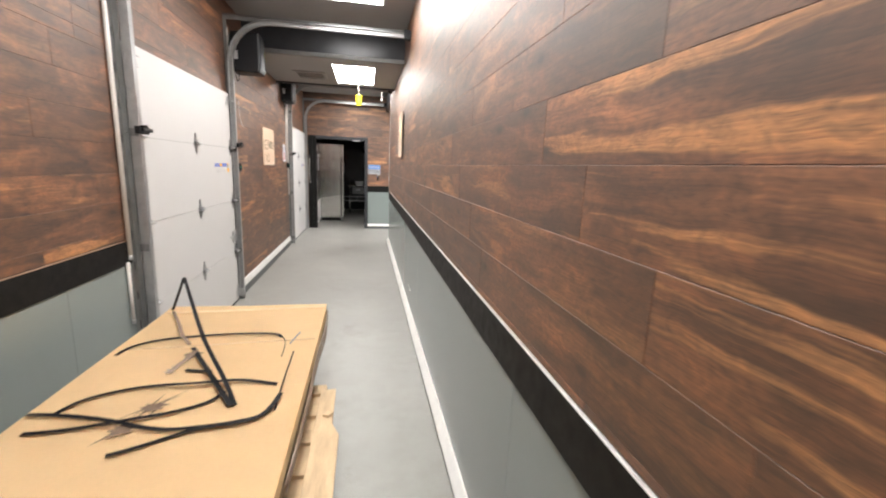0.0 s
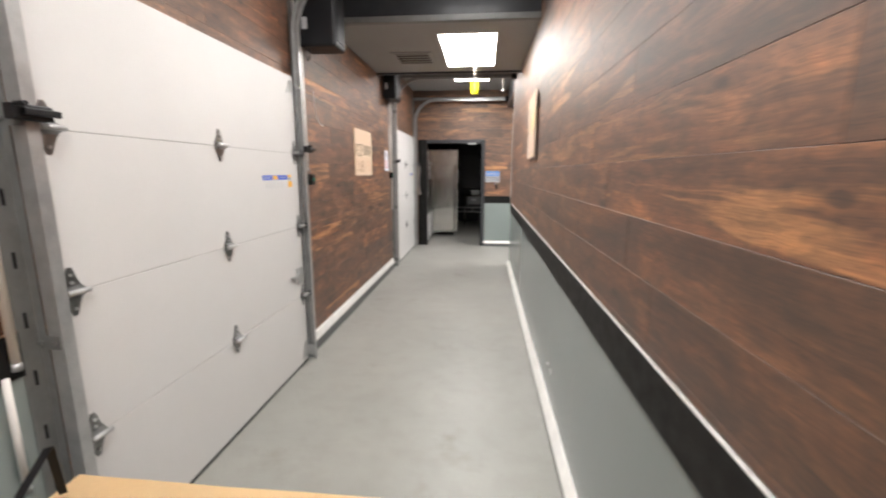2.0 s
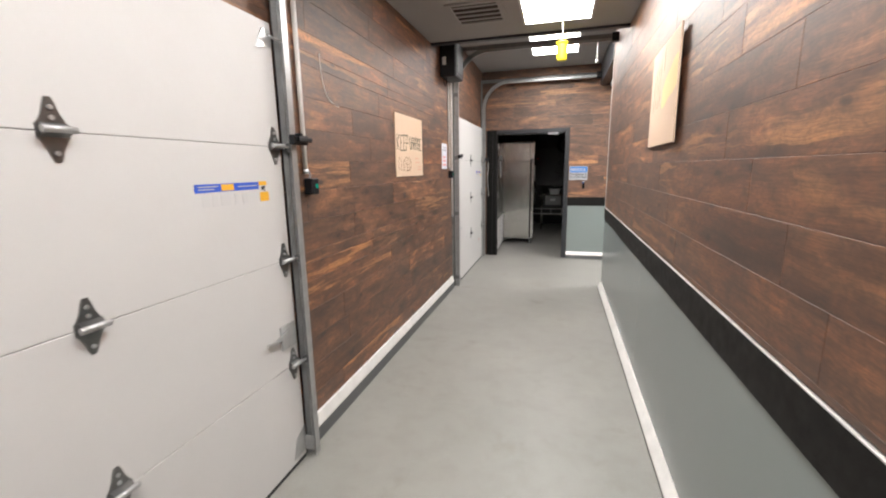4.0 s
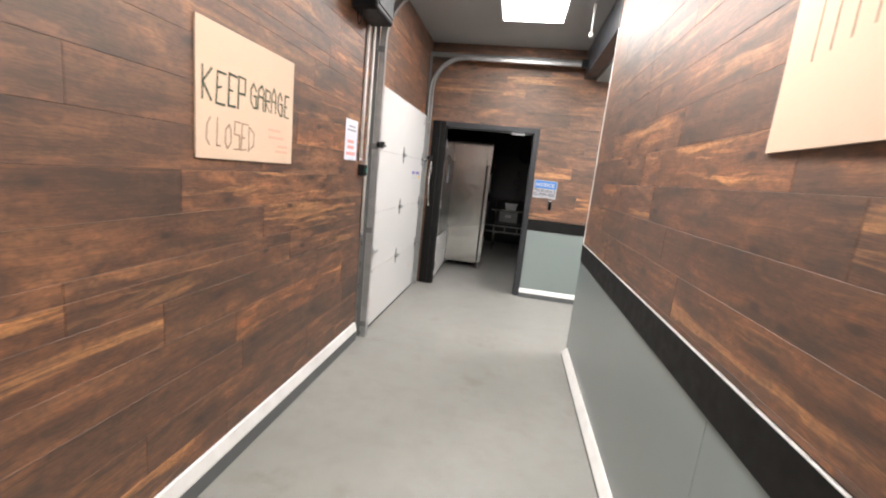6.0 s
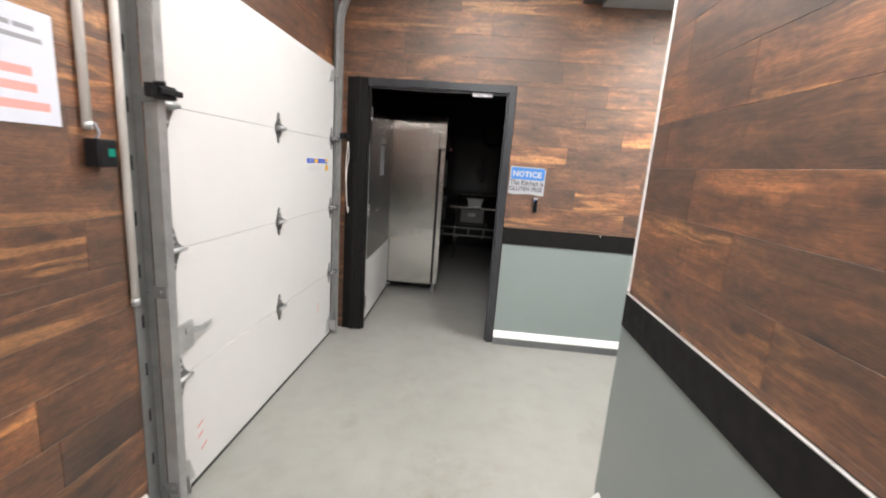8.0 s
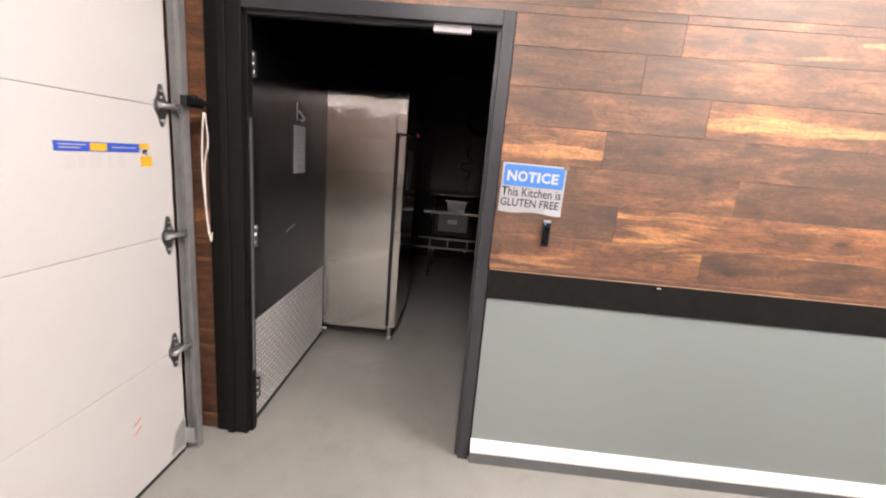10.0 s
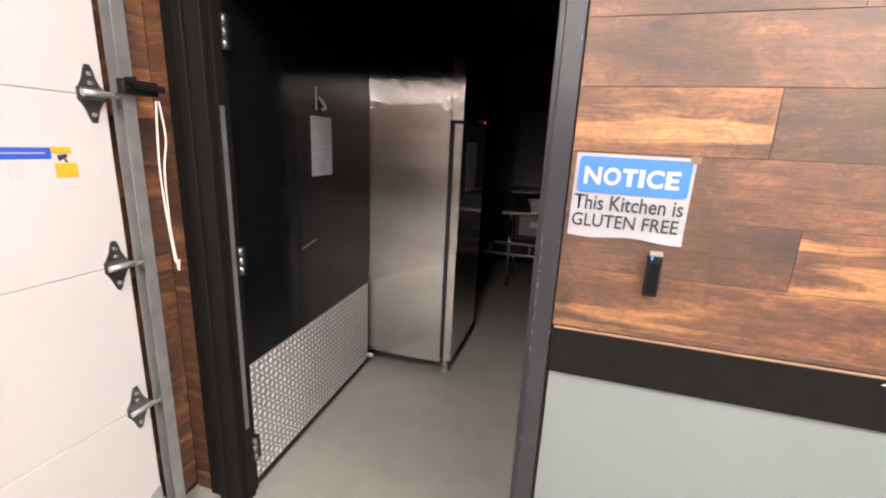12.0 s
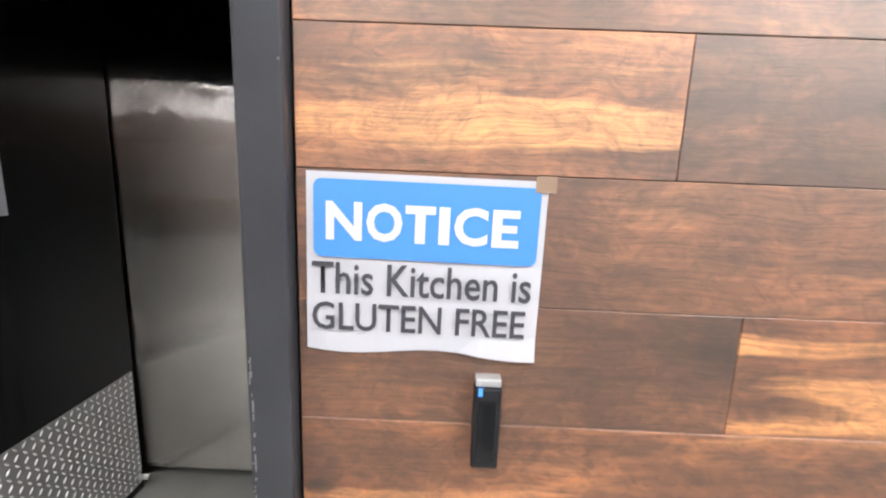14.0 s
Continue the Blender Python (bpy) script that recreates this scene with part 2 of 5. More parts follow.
PINE = worn("raw_pine", (0.62, 0.45, 0.27), 0.75, amount=0.6, scale=5, grain=0.4, dark=0.5, stretch=(6, 1, 6))
STRAP = mat("black_strapping", (0.006, 0.006, 0.0065), 0.6)
STRAP.node_tree.nodes["Principled BSDF"].inputs["Specular IOR Level"].default_value = 0.15
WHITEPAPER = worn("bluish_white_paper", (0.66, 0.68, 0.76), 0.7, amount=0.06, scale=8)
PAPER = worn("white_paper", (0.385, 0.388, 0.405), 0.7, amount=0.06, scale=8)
BLUEINK, DARKINK, REDINK = mat("blue_ink", (0.045, 0.19, 0.52), 0.6), mat("dark_ink", (0.035, 0.035, 0.042), 0.7), mat("red_ink", (0.72, 0.22, 0.19), 0.7)
PINKINK, GREYINK, WHITEINK = mat("faded_pink_marker", (0.63, 0.38, 0.28), 0.8), mat("grey_ink", (0.32, 0.32, 0.35), 0.7), mat("white_ink", (0.46, 0.46, 0.475), 0.6)
GREENINK, BROWNINK = mat("green_black_marker", (0.035, 0.05, 0.03), 0.8), mat("brown_marker", (0.20, 0.12, 0.075), 0.8)
BLUELABEL, YELLOW, LEMON = mat("blue_label", (0.03, 0.10, 0.55), 0.5), mat("amber_label", (0.85, 0.45, 0.03), 0.5), mat("yellow_plastic", (0.85, 0.74, 0.02), 0.4)
FADEDYELLOW = mat("faded_yellow_paint", (0.71, 0.57, 0.29), 0.8)
BEADPALE = worn("pale_bead", (0.52, 0.50, 0.47), 0.5, amount=0.4, scale=30)
BEADBROWN = mat("brown_bead", (0.30, 0.19, 0.12), 0.5)
PALERED = mat("pale_red_ink", (0.80, 0.36, 0.33), 0.7)
# one aluminium sheet: shine on the bars and shade between them set by colour
TREAD = worn("lit_tread_plate", (0.82, 0.81, 0.79), 0.3, 0.45, amount=0.15, scale=12)
TREADBASE = worn("shaded_tread_plate", (0.40, 0.395, 0.385), 0.42, 0.45, amount=0.3, scale=12)
CLEARTAPE = mat("clear_tape", (0.24, 0.17, 0.12), 0.2)
GREENLED, REDLED, BLUELED = glow("green_lamp", (0.05, 0.6, 0.4), 0.4), glow("red_lamp", (1, 0.05, 0.05), 0.9), glow("blue_lamp", (0.1, 0.35, 1), 1.2)
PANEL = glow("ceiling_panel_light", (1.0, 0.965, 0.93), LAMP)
# steel coloured almost black to carry the kitchen's lack of light
SPLASH = worn("darkened_splash_steel", (0.05, 0.05, 0.052), 0.34, 0.7, amount=0.3, scale=6)
# near-black base puts the darkness of the unlit room into its surfaces
KITCHEN = worn("unlit_kitchen_wall", (0.011, 0.011, 0.012), 0.6, amount=0.2)
RUBBER = mat("black_rubber", (0.02, 0.02, 0.02), 0.7)
CORD = mat("white_cord", (0.78, 0.73, 0.66), 0.7)


# ---- mesh helpers ----
def box(bm, x0, x1, y0, y1, z0, z1, bevel=0.0):
    vs = [bm.verts.new(p) for p in ((x0, y0, z0), (x1, y0, z0), (x1, y1, z0), (x0, y1, z0), (x0, y0, z1), (x1, y0, z1), (x1, y1, z1), (x0, y1, z1))]
    fs = [bm.faces.new([vs[i] for i in q]) for q in ((0, 3, 2, 1), (4, 5, 6, 7), (0, 1, 5, 4), (1, 2, 6, 5), (2, 3, 7, 6), (3, 0, 4, 7))]
    if bevel:
        es = {e for f in fs for e in f.edges}
        bmesh.ops.bevel(bm, geom=list(es), offset=bevel, segments=2, affect="EDGES", profile=0.5)
    return bm


def slab(*dims, bevel=0.0):
    return box(bmesh.new(), *dims, bevel=bevel)


def prism(bm, pts, depth):
    """Extrudes a closed outline of 3D points along the vector depth."""
    d = Vector(depth)
    a = [bm.verts.new(p) for p in pts]
    b = [bm.verts.new(Vector(p) + d) for p in pts]
    n = len(pts)
    bm.faces.new(a), bm.faces.new(b[::-1])
    for i in range(n):
        bm.faces.new((a[i], b[i], b[(i + 1) % n], a[(i + 1) % n]))
    bmesh.ops.recalc_face_normals(bm, faces=bm.faces)
    return bm


def sweep(bm, path, profile, side):
    """Carries a closed profile (u across, v along side) down a path; side is the fixed second direction."""
    side, rings = Vector(side), []
    path = [Vector(p) for p in path]
    for i, p in enumerate(path):
        t = (path[min(i + 1, len(path) - 1)] - path[max(i - 1, 0)]).normalized()
        n = t.cross(side).normalized()
        rings.append([bm.verts.new(p + n * u + side * v) for u, v in profile])
    k = len(profile)
    for a, b in zip(rings, rings[1:]):
        for i in range(k):
            bm.faces.new((a[i], a[(i + 1) % k], b[(i + 1) % k], b[i]))
    bm.faces.new(rings[0][::-1]), bm.faces.new(rings[-1])
    bmesh.ops.recalc_face_normals(bm, faces=bm.faces)
    return bm


def tube(bm, path, r, sides=8):
    path, rings = [Vector(p) for p in path], []
    for i, p in enumerate(path):
        t = (path[min(i + 1, len(path) - 1)] - path[max(i - 1, 0)]).normalized()
        a = t.orthogonal().normalized() if i == 0 else (rings_a - t * rings_a.dot(t)).normalized()
        rings_a = a
        b = t.cross(a)
        rings.append([bm.verts.new(p + (a * math.cos(q) + b * math.sin(q)) * r) for q in (2 * math.pi * j / sides for j in range(sides))])
    for a, b in zip(rings, rings[1:]):
        for i in range(sides):
            bm.faces.new((a[i], a[(i + 1) % sides], b[(i + 1) % sides], b[i])).smooth = True
    bm.faces.new(rings[0][::-1]), bm.faces.new(rings[-1])
    return bm


def rod(p, q, r, sides=10):
    return tube(bmesh.new(), [p, q], r, sides)


def smooth_path(pts, steps=8):
    out, pts = [], [Vector(p) for p in pts]
    for i in range(len(pts) - 1):
        p0, p1, p2, p3 = pts[max(i - 1, 0)], pts[i], pts[i + 1], pts[min(i + 2, len(pts) - 1)]
        for j in range(steps):
            t = j / steps
            out.append(0.5 * (2 * p1 + (p2 - p0) * t + (2 * p0 - 5 * p1 + 4 * p2 - p3) * t * t + (3 * p1 - p0 - 3 * p2 + p3) * t ** 3))
    return out + [pts[-1]]


def link(name, bm, material):
    me = bpy.data.meshes.new(name)
    bm.to_mesh(me)
    bm.free()
    me.materials.append(material)
    return new(name, me)


def part(name, bm, material, parent, label=""):
    """One mesh object, built in world coordinates, under a thing or a part."""
    ob = link(name, bm, material)
    ob.parent = parent
    ob.matrix_parent_inverse = Matrix.Translation(parent["at"]).inverted() if "at" in parent else Matrix()
    if label:
        tagged(ob, label)
    return ob


def thing(name, at, label, category, group="", kind=""):
    ob = new(name)
    ob.location = at
    ob.empty_display_size = 0.1
    ob["at"] = at
    return tagged(ob, label, category, group, kind)


def single(name, bm, material, label, category, group="", kind=""):
    return tagged(link(name, bm, material), label, category, group, kind)


def letters(text, size, bold=0.0, thick=0.0006, squeeze=1.0):
    """The mesh of a line of text in its own plane, starting at the origin."""
    cu = bpy.data.curves.new("text", "FONT")
    cu.body, cu.size, cu.offset, cu.extrude, cu.resolution_u = text, size, bold, thick, 3
    ob = bpy.data.objects.new("text", cu)
    scene.collection.objects.link(ob)
    dg = bpy.context.evaluated_depsgraph_get()
    dg.update()
    me = bpy.data.meshes.new_from_object(ob.evaluated_get(dg))
    bm = bmesh.new()
    bm.from_mesh(me)
    bpy.data.objects.remove(ob)
    bpy.data.meshes.remove(me)
    bmesh.ops.transform(bm, matrix=Matrix.Diagonal((squeeze, 1, 1, 1)), verts=bm.verts)
    return bm


def fit_text(text, width, height, bold=0.0):
    """Text scaled to a given width and cap height."""
    bm = letters(text, 1.0, bold, 0.0)
    xs, ys = [v.co.x for v in bm.verts], [v.co.y for v in bm.verts]
    bmesh.ops.transform(bm, matrix=Matrix.Diagonal((width / (max(xs) - min(xs)), height / (max(ys) - min(min(ys), 0)), 1, 1)) @ Matrix.Translation((-min(xs), -min(min(ys), 0), 0)), verts=bm.verts)
    return bm


def on_wall(bm, m):
    bmesh.ops.transform(bm, matrix=m, verts=bm.verts)
    return bm


def wall_frame(face, u, z, off=0.0):
    """Local axes on a wall: x along it, y up, z out of it. face: 'L' at LX, 'R' at RX, 'E' at EY."""
    if face == "L":
        x, o = Vector((0, 1, 0)), Vector((LX + off, u, z))
        n = Vector((1, 0, 0))
    elif face == "R":
        x, o, n = Vector((0, -1, 0)), Vector((RX - off, u, z)), Vector((-1, 0, 0))
    else:
        x, o, n = Vector((1, 0, 0)), Vector((u, EY - off, z)), Vector((0, -1, 0))
    return Matrix(((x.x, 0, n.x, o.x), (x.y, 0, n.y, o.y), (x.z, 1, n.z, o.z), (0, 0, 0, 1)))


def rounded(x0, x1, y0, y1, r, z=0.0, steps=5):
    out = []
    for cx, cy, a0 in ((x1 - r, y1 - r, 0), (x0 + r, y1 - r, 90), (x0 + r, y0 + r, 180), (x1 - r, y0 + r, 270)):
        out += [(cx + r * math.cos(radians(a0 + 90 * i / steps)), cy + r * math.sin(radians(a0 + 90 * i / steps)), z) for i in range(steps + 1)]
    return out


# ---- setting ----
T, TE = 0.14, 0.075      # wall thickness, and that of the end wall
tagged(link("floor", slab(-4.0, AX + T, BY - T, KY + T, -0.12, 0.0), FLOOR), "smooth grey coated concrete floor with faint scuffs", "floor", kind="structure")

bm = bmesh.new()
for y0, y1 in ((BY - T, GD1 - 0.88), (GD1 + 0.88, GD2 - 0.88), (GD2 + 0.88, EY)):
    box(bm, LX - T, LX - 0.008, y0, y1, 0, HIGH)
for g in (GD1, GD2):
    box(bm, LX - T, LX - 0.008, g - 0.88, g + 0.88, 2.12, HIGH)
wall_left = tagged(link("wall_left", bm, BACKING), "long wall clad in dark walnut boards between white garage doors", "wall", kind="structure")
wall_right = tagged(link("wall_right", slab(RX + 0.008, RX + T, BY - T, RYE, 0, HIGH), BACKING), "long wall of walnut boards over grey panels and a black rail", "wall", kind="structure")
bm = bmesh.new()
box(bm, LX - T, DX0 - 0.02, EY + 0.008, EY + TE, 0, HIGH)
box(bm, DX1 + 0.02, AX + T, EY + 0.008, EY + TE, 0, HIGH)
box(bm, DX0 - 0.02, DX1 + 0.02, EY + 0.008, EY + TE, DZ + 0.02, HIGH)
wall_end = tagged(link("wall_end", bm, BACKING), "end wall of walnut boards around a black kitchen doorway", "wall", kind="structure")
tagged(link("wall_back", slab(LX - T, RX + T, BY - T, BY, 0, HIGH), PLASTER), "plain grey painted wall closing the corridor", "wall", kind="structure")
bm = slab(RX + T, AX + T, RYE - T, RYE, 0, HIGH)
box(bm, AX, AX + T, RYE, EY, 0, HIGH)
tagged(link("wall_alcove", bm, PLASTER), "plain grey painted walls of the side passage", "wall", kind="structure")
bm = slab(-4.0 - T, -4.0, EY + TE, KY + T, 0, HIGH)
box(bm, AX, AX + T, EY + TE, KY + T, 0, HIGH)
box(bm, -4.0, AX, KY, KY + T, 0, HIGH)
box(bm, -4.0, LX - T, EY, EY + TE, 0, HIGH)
tagged(link("wall_kitchen", bm, KITCHEN), "kitchen walls coloured near black for the unlit room", "wall", kind="structure")
# header beam over the side passage
tagged(link("header_beam", slab(RX - 0.004, RX + 0.125, RYE, EY - 0.002, 2.738, HIGH - 0.002, bevel=0.004), FRAMEPAINT), "charcoal header over the opening of the side passage", "beam", kind="structure")

bm = slab(LX - T, RX + T, BY - T, LOW0 - 0.03, HIGH, HIGH + 0.1)
box(bm, LX - T, RX + T, LOW0, LOW1, LOW, HIGH + 0.1)
box(bm, LX - T, RX + T, LOW1, EY + TE, HIGH, HIGH + 0.1)
box(bm, RX + T - 0.001, AX + T, RYE - T, EY + TE, 2.722, 2.9)
tagged(link("ceiling", bm, CEIL), "flat grey ceiling boards with a dropped stretch", "ceiling", kind="structure")
tagged(link("ceiling_kitchen", slab(-4.1, AX + T, EY + TE, KY + T, 2.7, 2.8), KITCHEN), "kitchen ceiling coloured near black for the unlit room", "ceiling", kind="structure")
tagged(link("fascia", slab(LX, RX, LOW0 - 0.028, LOW0 - 0.003, LOW + 0.03, HIGH - 0.002), FRAMEPAINT), "charcoal fascia of the dropped ceiling", "fascia", kind="structure")
bm = slab(LX + 0.05, RX, LOW0 - 0.05, LOW0 + 0.01, LOW - 0.022, LOW + 0.026, bevel=0.004)
tagged(link("trim", bm, GALVDULL), "dull metal edge rail along the dropped ceiling", "trim", kind="structure")
tagged(link("trim_dark", slab(LX, RX, LOW1 - 0.05, LOW1 + 0.012, LOW - 0.02, LOW + 0.07, bevel=0.003), FRAMEPAINT), "charcoal edge strip of the dropped ceiling", "trim", kind="structure")

# black rails with a pale bead, grey panels below, and kerbs
def rail(parent, face, u0, u1, bead, proud=0.007, lift=0.0):
    n = abs(u1 - u0)
    m = wall_frame(face, max(u0, u1) if face == "R" else min(u0, u1), BAND0 + lift)
    bm = slab(0, n, 0, BAND1 - BAND0, -0.006, proud, bevel=0.002)
    part("rail", on_wall(bm, m), BLACKRAIL, parent, "black painted rail board")
    bm = slab(0, n, BAND1 - BAND0 + 0.0005, BAND1 - BAND0 + 0.004, -0.006, proud + 0.001, bevel=0.001)
    part("bead", on_wall(bm, m), bead, parent, "thin bead on top of the rail")


def panels(parent, face, cuts, z0, lift=0.0):
    for a, b in zip(cuts, cuts[1:]):
        m = wall_frame(face, b if face == "R" else a, z0)
        bm = slab(0.001, b - a - 0.001, 0, BAND0 + lift - z0 - 0.001, -0.006, 0.0, bevel=0.0012)
        part("panel", on_wall(bm, m), WAIN, parent, "smooth grey wall panel")


def kerb(name, face, u0, u1, deep, step, top, label):
    n = abs(u1 - u0)
    m = wall_frame(face, max(u0, u1) if face == "R" else min(u0, u1), 0)
    k = thing(name, tuple(m.translation), label, "kerb", kind="structure")
    prof = [(0, 0.0, 0.001), (0, 0.0, deep), (0, step, deep), (0, step, 0.001)]
    part("kerb_face", on_wall(prism(bmesh.new(), prof, (n, 0, 0)), m), KERBGREY, k)
    cap = [(0, step + 0.001, 0.001), (0, step + 0.001, deep + 0.002), (0, step + 0.012, deep + 0.002), (0, top - 0.006, 0.014), (0, top, 0.008), (0, top, 0.001)]
    part("cap", on_wall(prism(bmesh.new(), cap, (n, 0, 0)), m), CAPWHITE, k, "scuffed white sloping cap")
    return k


rail(wall_right, "R", BY, RYE, BEADPALE)
rail(wall_end, "E", DX1 + 0.062, AX, BEADBROWN, lift=ERISE)
part("rail_chip", prism(bmesh.new(), [(0.826, EY - 0.0078, 1.006), (0.846, EY - 0.0078, 1.008), (0.842, EY - 0.0078, 1.012), (0.829, EY - 0.0078, 1.011)], (0, 0.001, 0)), CAPWHITE, wall_end, "small pale chip in the rail")
rail(wall_left, "L", BY, GD1 - 1.03, BEADBROWN)
panels(wall_right, "R", [BY, -1.3, 1.14, 3.58, 6.02, RYE], 0.03)
panels(wall_end, "E", [DX1 + 0.062, 2.42, AX], 0.03, ERISE)
panels(wall_left, "L", [BY, -1.1, 0.12, 1.34, 2.2, GD1 - 1.03], 0.03)
kerb("baseboard_right", "R", BY, RYE - 0.05, 0.043, 0.020, 0.078, "low white-capped grey kerb along the floor")
kerb("baseboard_end", "E", DX1 + 0.062, AX, 0.045, 0.060, 0.112, "low white-capped grey kerb along the floor")
kerb("baseboard_left", "L", GD1 + 1.05, GD2 - 1.05, 0.029, 0.082, 0.154, "low white-capped grey kerb along the floor")
kerb("baseboard_near", "L", BY, GD1 - 1.05, 0.029, 0.082, 0.154, "low white-capped grey kerb along the floor")
# pale corner guard at the far end of the right wall
bm = slab(RX - 0.004, RX + 0.02, RYE - 0.014, RYE + 0.004, BAND1 + 0.01, 2.737, bevel=0.002)
tagged(link("trim_corner", bm, CAPWHITE), "pale metal corner guard on the wall end", "trim", kind="structure")
bm = slab(RX - 0.001, RX + T, RYE + 0.0005, RYE + 0.008, 0.03, BAND0)
tagged(link("trim_wall_end", bm, WAIN), "grey panel over the wall end", "trim", kind="structure")


# ---- garage doors ----
def hinge(parent, y, z, x, roller=0):
    """A stamped diamond hinge over a section joint; roller: +1 or -1 adds a roller stem that way."""
    bm = bmesh.new()
    half = [(0.007, 0.086), (0.014, 0.070), (0.019, 0.048), (0.030, 0.026), (0.038, 0.018), (0.038, -0.016), (0.030, -0.024), (0.019, -0.046), (0.013, -0.066), (0.006, -0.080)]
    pts = [(x, y + u, z + v) for u, v in half] + [(x, y - u, z + v) for u, v in half[::-1]]
    prism(bm, pts, (0.0035, 0, 0))
    plate = part("hinge", bm, HINGE, parent, "stamped galvanised hinge")
    bm = bmesh.new()
    prism(bm, [(x + 0.003, y - 0.030, z - 0.016), (x + 0.030, y - 0.030, z - 0.004), (x + 0.030, y - 0.030, z + 0.010), (x + 0.003, y - 0.030, z + 0.022)], (0, 0.06, 0))
    part("barrel", bm, HINGE, plate)
    part("pin", rod((x + 0.027, y - 0.040, z + 0.004), (x + 0.027, y + 0.040, z + 0.004), 0.0095, 12), GALV, plate, "bright rolled hinge barrel")
    for dz in (0.060, 0.034, -0.056):
        part("bolt", rod((x + 0.003, y, z + dz), (x + 0.009, y, z + dz), 0.0065, 6), GALV, plate)
    if roller:
        part("stem", rod((x + 0.026, y - 0.02 * roller, z), (x + 0.026, y + 0.085 * roller, z), 0.0055), GALV, plate)
        part("roller", rod((x + 0.026, y + 0.066 * roller, z), (x + 0.026, y + 0.086 * roller, z), 0.0195, 14), GALVDULL, plate)


def garage_door(yc, latch, marks):
    y0, y1 = yc - GDW / 2, yc + GDW / 2
    face = LX + 0.034
    door = thing("garage_door", (LX, yc, 0), "closed white sectional garage door with galvanised hinges and tracks", "garage door", "garage doors")
    sec = 0.533
    for i in range(4):
        z0 = 0.022 + i * sec
        part("section", slab(LX - 0.012, face, y0, y1, z0 + 0.0012, z0 + sec - 0.0012, bevel=0.0022), DOORWHITE, door, "white insulated door section")
    part("joint_backing", slab(LX - 0.006, face - 0.004, y0 + 0.004, y1 - 0.004, 0.03, 2.14), SEAM, door)
    part("bottom_seal", slab(LX - 0.008, face - 0.004, y0, y1, 0.0, 0.0225), RUBBER, door, "black rubber bottom seal")
    for i in (1, 2, 3):
        z = 0.022 + i * sec
        hinge(door, yc, z, face)
        hinge(door, y0 + 0.042, z, face, -1)
        hinge(door, y1 - 0.042, z, face, 1)
    for y, s in ((y0 + 0.05, -1), (y1 - 0.05, 1)):      # bottom and top roller brackets
        bm = bmesh.new()
        prism(bm, [(face, y - 0.05 * s, 0.05), (face, y + 0.05 * s, 0.05), (face, y + 0.05 * s, 0.19), (face, y - 0.02 * s, 0.15)], (0.004, 0, 0))
        box(bm, face, face + 0.05, min(y + 0.044 * s, y + 0.05 * s), max(y + 0.044 * s, y + 0.05 * s), 0.05, 0.13)
        part("bottom_bracket", bm, GALV, door, "galvanised bottom roller bracket")
        bm = bmesh.new()
        prism(bm, [(face, y - 0.06 * s, 2.03), (face, y + 0.045 * s, 2.05), (face, y + 0.045 * s, 2.12), (face, y - 0.01 * s, 2.12)], (0.004, 0, 0))
        tube(bm, [(face + 0.03, y - 0.01 * s, 2.085), (face + 0.03, y + 0.09 * s, 2.085)], 0.0055)
        part("top_bracket", bm, GALV, door, "galvanised top roller bracket")
    # tracks: vertical run, bend and horizontal run
    tx, rad, zt = face + 0.026, 0.40, 2.86
    for yb, s in ((y0 - 0.056, 1), (y1 + 0.056, -1)):
        path = [(tx, yb, 0.0), (tx, yb, 1.2), (tx, yb, zt - rad)]
        path += [(tx + rad - rad * math.cos(radians(a)), yb, zt - rad + rad * math.sin(radians(a))) for a in range(9, 91, 9)]
        path += [(-0.4, yb, zt), (RX - 0.055, yb, zt)]
        prof = [(-0.024, 0.040), (-0.024, 0), (0.024, 0), (0.024, 0.040), (0.021, 0.040), (0.021, 0.003), (-0.021, 0.003), (-0.021, 0.040)]
        tr = part("track", sweep(bmesh.new(), path, [(u, v * s) for u, v in prof], (0, 1, 0)), TRACKSTEEL, door, "bent galvanised roller track")
        bm = slab(LX + 0.001, LX + 0.004, min(yb, yb - 0.062 * s), max(yb, yb - 0.062 * s), 0.0, zt + 0.03)
        box(bm, LX + 0.001, tx - 0.028, min(yb, yb - 0.003 * s), max(yb, yb - 0.003 * s), 0.0, zt + 0.03)
        part("angle_iron", bm, GALVDULL, tr, "dull galvanised wall angle")
        bm = bmesh.new()
        for z in np.arange(0.25, 2.7, 0.19):
            box(bm, LX + 0.0035, LX + 0.0048, min(yb - 0.026 * s, yb - 0.036 * s), max(yb - 0.026 * s, yb - 0.036 * s), z, z + 0.05)
        tagged(part("slot", bm, BLACKPL, tr), kind="stuff")
        for z in (0.10, 0.93, 1.62, 2.36):
            bm = slab(LX + 0.03, tx + 0.02, min(yb - 0.002 * s, yb - 0.006 * s), max(yb - 0.002 * s, yb - 0.006 * s), z, z + 0.045)
            tube(bm, [(tx, yb - 0.004 * s, z + 0.022), (tx, yb - 0.014 * s, z + 0.022)], 0.008, 6)
            tube(bm, [(tx - 0.045, yb - 0.004 * s, z + 0.022), (tx - 0.045, yb - 0.014 * s, z + 0.022)], 0.008, 6)
            part("track_bracket", bm, GALVDULL, tr)
        bm = slab(LX + 0.002, RX - 0.05, min(yb - 0.004 * s, yb - 0.007 * s), max(yb - 0.004 * s, yb - 0.007 * s), zt + 0.0, zt + 0.045)
        box(bm, LX + 0.002, RX - 0.05, min(yb - 0.007 * s, yb + 0.03 * s), max(yb - 0.007 * s, yb + 0.03 * s), zt + 0.0415, zt + 0.0445)
